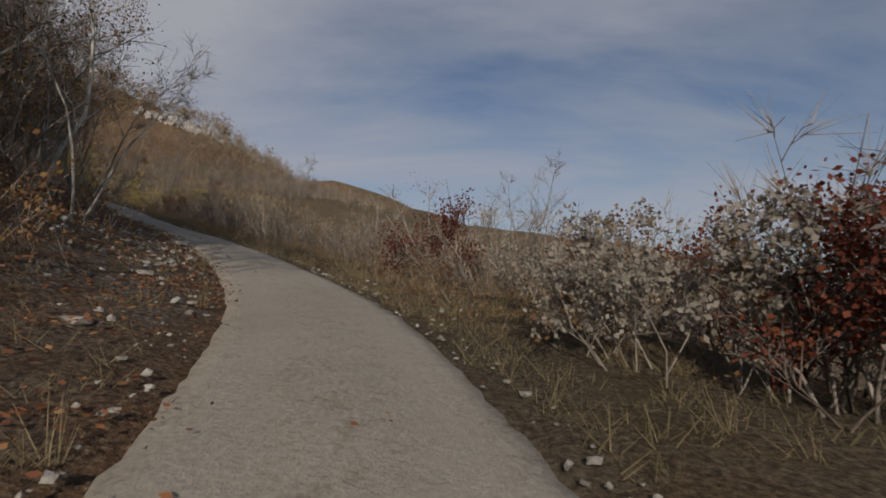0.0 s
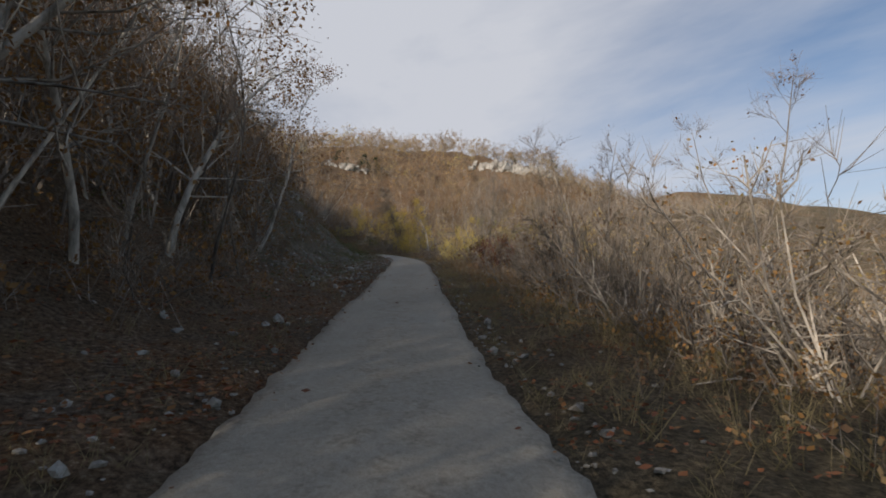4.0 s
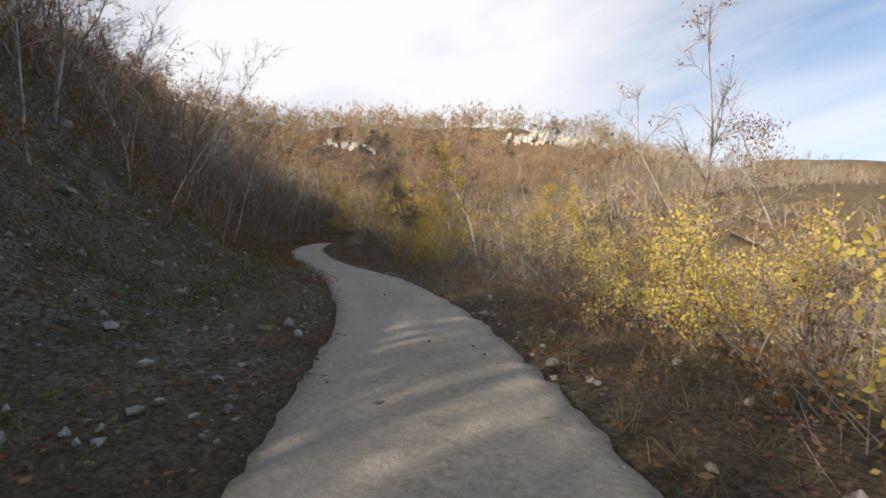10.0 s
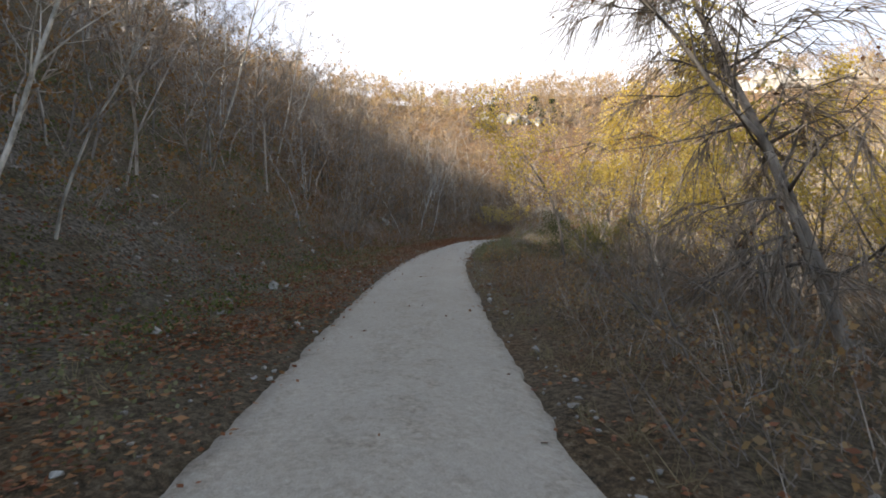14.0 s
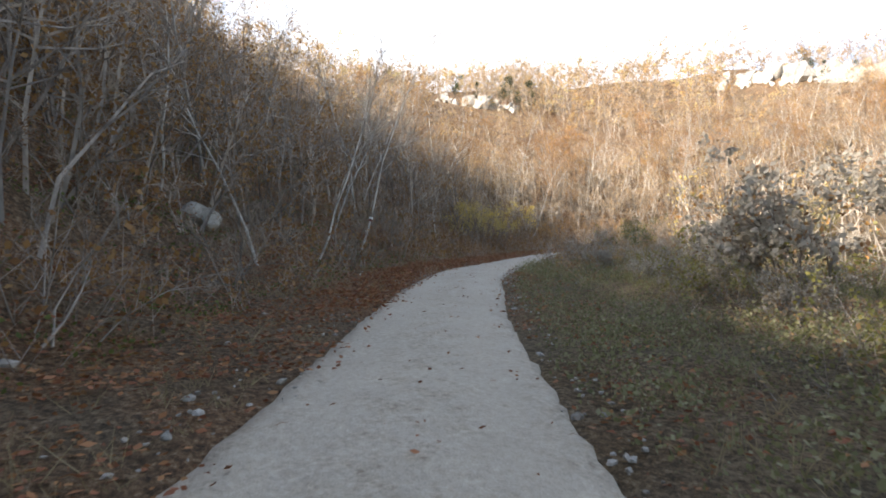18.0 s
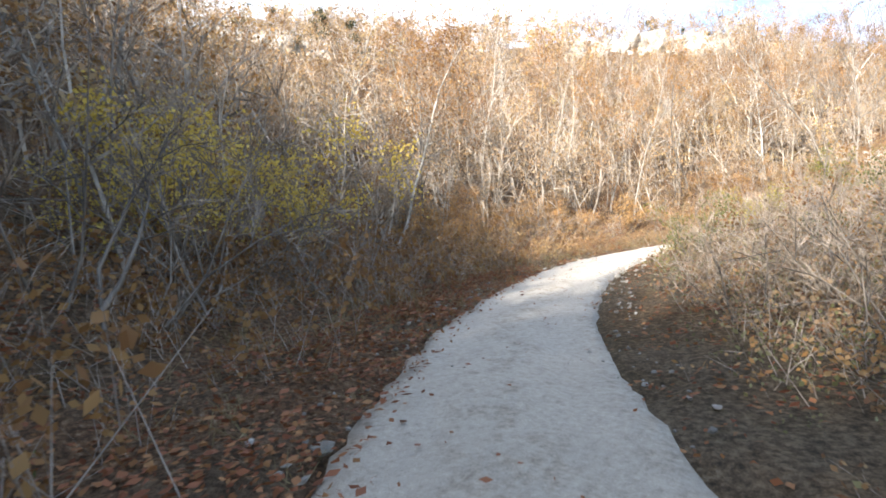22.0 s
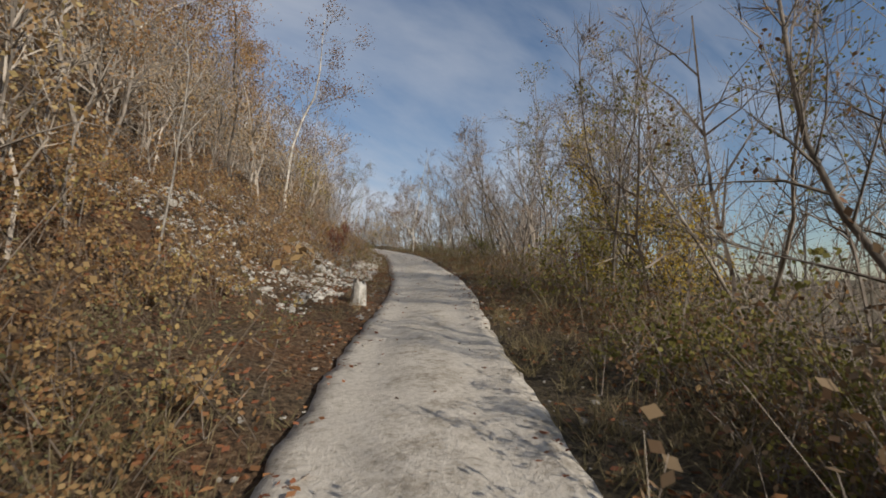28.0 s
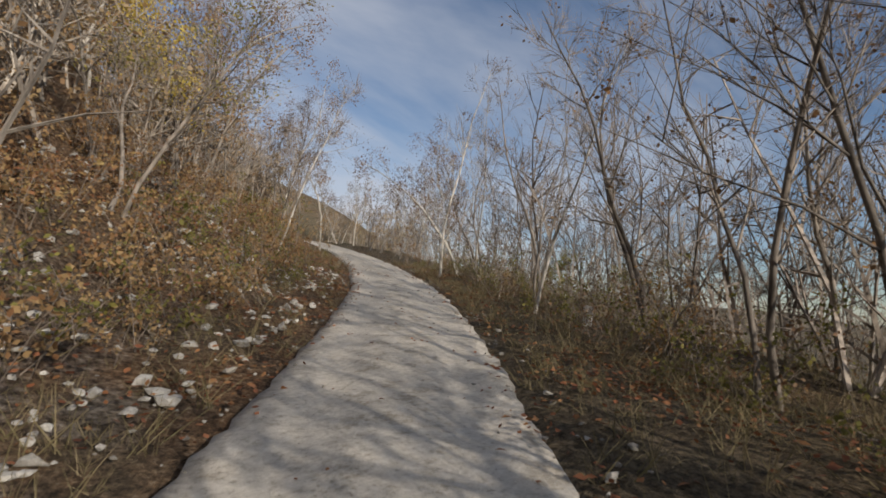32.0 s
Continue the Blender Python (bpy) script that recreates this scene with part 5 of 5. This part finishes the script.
scree("road_gravel", "stones lying loose along the edges of the track", np.concatenate([along(2200, 94, -2, 150, -2.0, -1.45, 0.7), along(2200, 95, -2, 150, 1.45, 2.0, 0.7), along(700, 96, 140, 212, -2.0, -1.35, 0.8), along(600, 97, 140, 212, 1.35, 2.0, 0.8)]), 0.045, 98, M_STONE)


def on_road(n, seed, s0, s1):
    """Places on the road itself, thinning towards the wheel tracks."""
    r = np.random.RandomState(seed)
    s, q = r.uniform(s0, s1, n), r.uniform(-1, 1, n)
    ok = r.uniform(0, 1, n) > 0.9 * np.exp(-(((np.abs(q) - 0.58) / 0.2) ** 2))
    s, d = s[ok], (q * road_half(s))[ok]
    return np.stack([np.interp(s, LINE_S, LINE_P[:, k]) + d * np.interp(s, LINE_S, LINE_R[:, k]) for k in range(2)], 1)


scree("road_pebbles", "small loose stones lying on the track", np.concatenate([on_road(900, 130, 0, 104), on_road(900, 131, 104, 150), on_road(1500, 132, 150, 212)]), 0.035, 133, M_STONE)
spread("road_leaves", "withered leaves strewn on the track", "leaves", [flakes(455 + k, 3) for k in range(6)], np.concatenate([on_road(260, 134, 0, 104), on_road(420, 135, 104, 150), on_road(420, 136, 150, 212)]), (0.7, 1.0), 137, [M_LITTER])


def rock(name, label, x, y, size, seed, mat, squash=(1, 1, 1), sink=0.2, group="", cuts=3, jag=0.3):
    """One boulder with flat broken faces."""
    r = np.random.RandomState(seed)
    bm = bmesh.new()
    bmesh.ops.create_icosphere(bm, subdivisions=cuts, radius=0.5)
    planes = r.normal(0, 1, (9, 3))
    planes /= np.linalg.norm(planes, axis=1)[:, None]
    reach = r.uniform(0.30, 0.46, 9)
    for v in bm.verts:
        p = np.array(v.co)
        for n, h in zip(planes, reach):
            over = p @ n - h
            if over > 0:
                p = p - n * over * 0.9
        q = Vector(p) * 3.1 + Vector((seed * 1.7, 0, 0))
        p = p * (1 + jag * 0.35 * noise.noise(q) + jag * 0.2 * noise.noise(q * 3.0))
        v.co = Vector(p * size * np.array(squash))
    me = bpy.data.meshes.new(name)
    bm.to_mesh(me)
    bm.free()
    me.materials.append(mat)
    ob = new(name, me)
    z = float(height(x, y)[2][0])
    ob.matrix_world = Matrix.Translation((x, y, z + size * squash[2] * (0.5 - sink) * 0.8)) @ Matrix.Rotation(r.uniform(0, 6.28), 4, "Z")
    return tagged(ob, label, "rock", group) if label else ob


ROCKS = "single stones by the track"
stones = random.Random(7)
for s, d, size in ((6, -3.3, 0.5), (10, -2.9, 0.3), (14.5, -2.7, 0.35), (19, -2.8, 0.3), (36, -4.2, 0.5), (40, -4.4, 0.4), (44, -3.6, 0.35), (47, -3.4, 0.4), (51, -4.4, 0.35), (54.5, -3.2, 0.35), (62, -4.0, 0.35), (69, -4.3, 0.4),
                   (74, -4.4, 0.3), (84, -4.6, 0.35), (86, -4.0, 0.28), (91.5, -4.0, 0.35), (95.5, -3.9, 0.35), (101, -4.2, 0.4), (119.6, -5.2, 0.35), (118, 2.6, 0.3), (121, 3.2, 0.28), (20, 1.9, 0.22), (28.6, 1.8, 0.25), (30, 2.2, 0.22), (66, 1.9, 0.25), (72, 2.6, 0.2)):
    x, y = at_road(s, d)
    rock("stone", "pale limestone block lying beside the track", x, y, size * stones.uniform(0.35, 0.6), int(s * 3 + 11), M_STONE, (1, 0.8, 0.6), 0.35, ROCKS, 3, 0.6)


def split_boulder(x, y, size, seed):
    """A limestone block weathered into upright splinters, in one mesh."""
    r = np.random.RandomState(seed)
    bm = bmesh.new()
    for k in range(9):
        o = np.array([(k - 4) / 8 * 0.85 + r.uniform(-0.05, 0.05), r.uniform(-0.2, 0.2), 0]) * size
        tall, wide = size * r.uniform(0.6, 1.2) * (1.1 - 0.7 * abs(o[0]) / size), size * r.uniform(0.13, 0.22)
        low = np.stack([r.uniform(-1, 1, 7) * wide * 1.25, r.uniform(-1, 1, 7) * wide * 1.25, np.full(7, -0.15 * size)], 1)
        high = np.stack([r.uniform(-0.8, 0.8, 8) * wide + r.normal(0, 0.03), r.uniform(-0.8, 0.8, 8) * wide, tall * r.uniform(0.6, 1.0, 8)], 1)
        corners = [bm.verts.new(p + o) for p in np.concatenate([low, high])]
        hull = bmesh.ops.convex_hull(bm, input=corners)
        bmesh.ops.delete(bm, geom=[e for e in hull["geom_interior"] if isinstance(e, bmesh.types.BMVert)], context="VERTS")
    me = bpy.data.meshes.new("white_boulder")
    bm.to_mesh(me)
    bm.free()
    me.materials.append(M_CHALK)
    ob = new("white_boulder", me)
    ob.matrix_world = Matrix.Translation((x, y, float(height(x, y)[2][0]))) @ Euler((0.04, -0.1, 0.7)).to_matrix().to_4x4()
    return tagged(ob, "pale limestone boulder split into jagged upright splinters at the road edge", "rock")


split_boulder(*at_road(179.2, -1.58), 0.62, 71)
x, y = at_road(118.5, -5.8)
rock("boulder", "grey boulder on the wooded bank among trees", x, y, 1.0, 72, M_STONE, (1, 0.8, 0.8), 0.3)
for k, (s, d, size) in enumerate(((186.2, -3.4, 0.45), (187.6, -3.9, 0.6), (189.0, -3.1, 0.4), (190.4, -3.7, 0.55), (191.6, -2.9, 0.4), (192.8, -3.6, 0.5), (176.5, -4.4, 0.4))):
    x, y = at_road(s, d)
    rock("white_block", "white limestone block in the scree bank", x, y, size * 0.7, 80 + k, M_CHALK, (1, 0.8, 0.7), 0.35, "blocks in the white scree", 2)

# rubble face of the cut bank
for k in range(16):
    x, y = at_road(stones.uniform(44, 78), stones.uniform(-13, -6.5))
    rock("outcrop", "grey limestone outcrop in the steep bank", x, y, stones.uniform(0.4, 0.9), 120 + k, M_CLIFF, (1, 0.8, 0.8), 0.4, "outcrops of the cut bank", 2, 0.5)


# ---- the marked tree and the marker stone ----
def waymark():
    """A white painted band round the trunk, with a red one under it."""
    x, y = at_road(125.0, -4.1)
    tree = next(o for o in scene.objects if o.get("label", "").startswith("pale tree with a white waymark"))
    for name, low, mat in (("white_band", 1.36, M_WHITE), ("red_band", 1.28, M_RED)):
        v, f = rod([(0, 0, low), (0, 0, low + 0.08)], [0.078, 0.077], 10)
        trunk = next(c for c in tree.children if c.name.startswith("trunk"))
        co = np.array([q.co for q in trunk.data.vertices]).reshape(-1, 6, 3).mean(1)
        scale = tree.matrix_basis.to_scale()[0]
        mid = [np.interp((low + 0.04) / scale, co[:, 2], co[:, k]) for k in range(2)]
        v = v / scale + (mid[0], mid[1], 0)
        part(name, (v, f), mat, tree, name.replace("_", " ") + " painted on the bark")


waymark()


def marker_stone(x, y):
    z = float(height(x, y)[2][0])
    bm = bmesh.new()
    bmesh.ops.create_cube(bm, size=1)
    for v in bm.verts:
        v.co = Vector((v.co.x * (0.26 if v.co.z < 0 else 0.2), v.co.y * 0.18, v.co.z * 0.42))
    bmesh.ops.bevel(bm, geom=bm.edges[:], offset=0.03, segments=2, affect="EDGES")
    me = bpy.data.meshes.new("marker_stone")
    bm.to_mesh(me)
    bm.free()
    me.materials.append(M_WHITE)
    ob = new("marker_stone", me)
    ob.matrix_world = Matrix.Translation((x, y, z + 0.18)) @ Euler((0.05, -0.08, 0.6)).to_matrix().to_4x4()
    return tagged(ob, "small white painted marker stone in the grass", "marker")


marker_stone(*at_road(200.5, 3.6))


# ---- cliffs below the ridge ----
def cliff(name, mid, across, tall, n, seed):
    """A broken limestone face: split blocks and ledges heaped side by side, facing south-east."""
    r = np.random.RandomState(seed)
    root = tagged(new(name), "broken grey-white limestone cliff below the ridge", "cliff")
    for k in range(n):
        q = r.uniform(-0.5, 0.5)
        back = r.uniform(-1.5, 2.0)
        x, y = mid[0] + across[0] * q - 0.5 * back, mid[1] + across[1] * q + 0.85 * back
        size = tall * (0.35 + 0.75 * r.uniform(0, 1) ** 2) * (1.15 - abs(q))
        bm = bmesh.new()
        for p in r.uniform(-0.5, 0.5, (16, 3)) * (size * r.uniform(0.5, 1.0), size * 0.6, size * r.uniform(0.7, 1.25)):
            bm.verts.new(p)
        hull = bmesh.ops.convex_hull(bm, input=bm.verts)
        bmesh.ops.delete(bm, geom=list({e for e in hull["geom_interior"] if isinstance(e, bmesh.types.BMVert)}), context="VERTS")
        me = bpy.data.meshes.new("rock")
        bm.to_mesh(me)
        bm.free()
        me.materials.append(M_CLIFF)
        ob = new("rock", me)
        ob.matrix_world = Matrix.Translation((x, y, float(height(x, y)[2][0]) + size * 0.22)) @ Euler((r.normal(0, 0.15), r.normal(0, 0.15), 0.5 + r.normal(0, 0.4))).to_matrix().to_4x4()
        ob.parent = root


cliff("west_cliff", (-136.5, 131.0), (8, 11), 3.3, 48, 3)
cliff("east_cliff", (-98.0, 174.5), (28, 14), 4.2, 110, 4)
spread("ridge_trees", "tall bare trees standing above the cliffs", "woods", [wild_tree(720 + k, (7.5, 6, 8.5)[k % 3], (90, 160, 40)[k % 3], 0.22, 1, 9, 4, 0.06, 0.035, 0.3, reach=0.45) for k in range(6)],
       np.concatenate([scatter(60, 190, (-112, 180), (-82, 194), lambda x, y, s, d, q: d < -20), scatter(34, 191, (-143, 136), (-128, 148), lambda x, y, s, d, q: d < -20)]), (0.7, 1.1), 192, [M_WOODBARK, M_WOODS])
for k, (x, y, size) in enumerate(((-131, 137, 1.0), (-133, 133, 0.8), (-129, 141, 0.9), (-139, 128, 0.7), (-134.5, 129.5, 0.5), (-132, 131, 0.45), (-100, 180, 0.8), (-88, 185, 0.7), (-98, 172.5, 0.42), (-93, 176, 0.5), (-86, 180, 0.6))):
    put("evergreen", x, y, size * 1.25, which=k % 2, r=random.Random(k))

for pats in LIBRARY.values():
    for root, used in pats:
        if not used:
            for ob in (*root.children_recursive, root):
                bpy.data.objects.remove(ob)
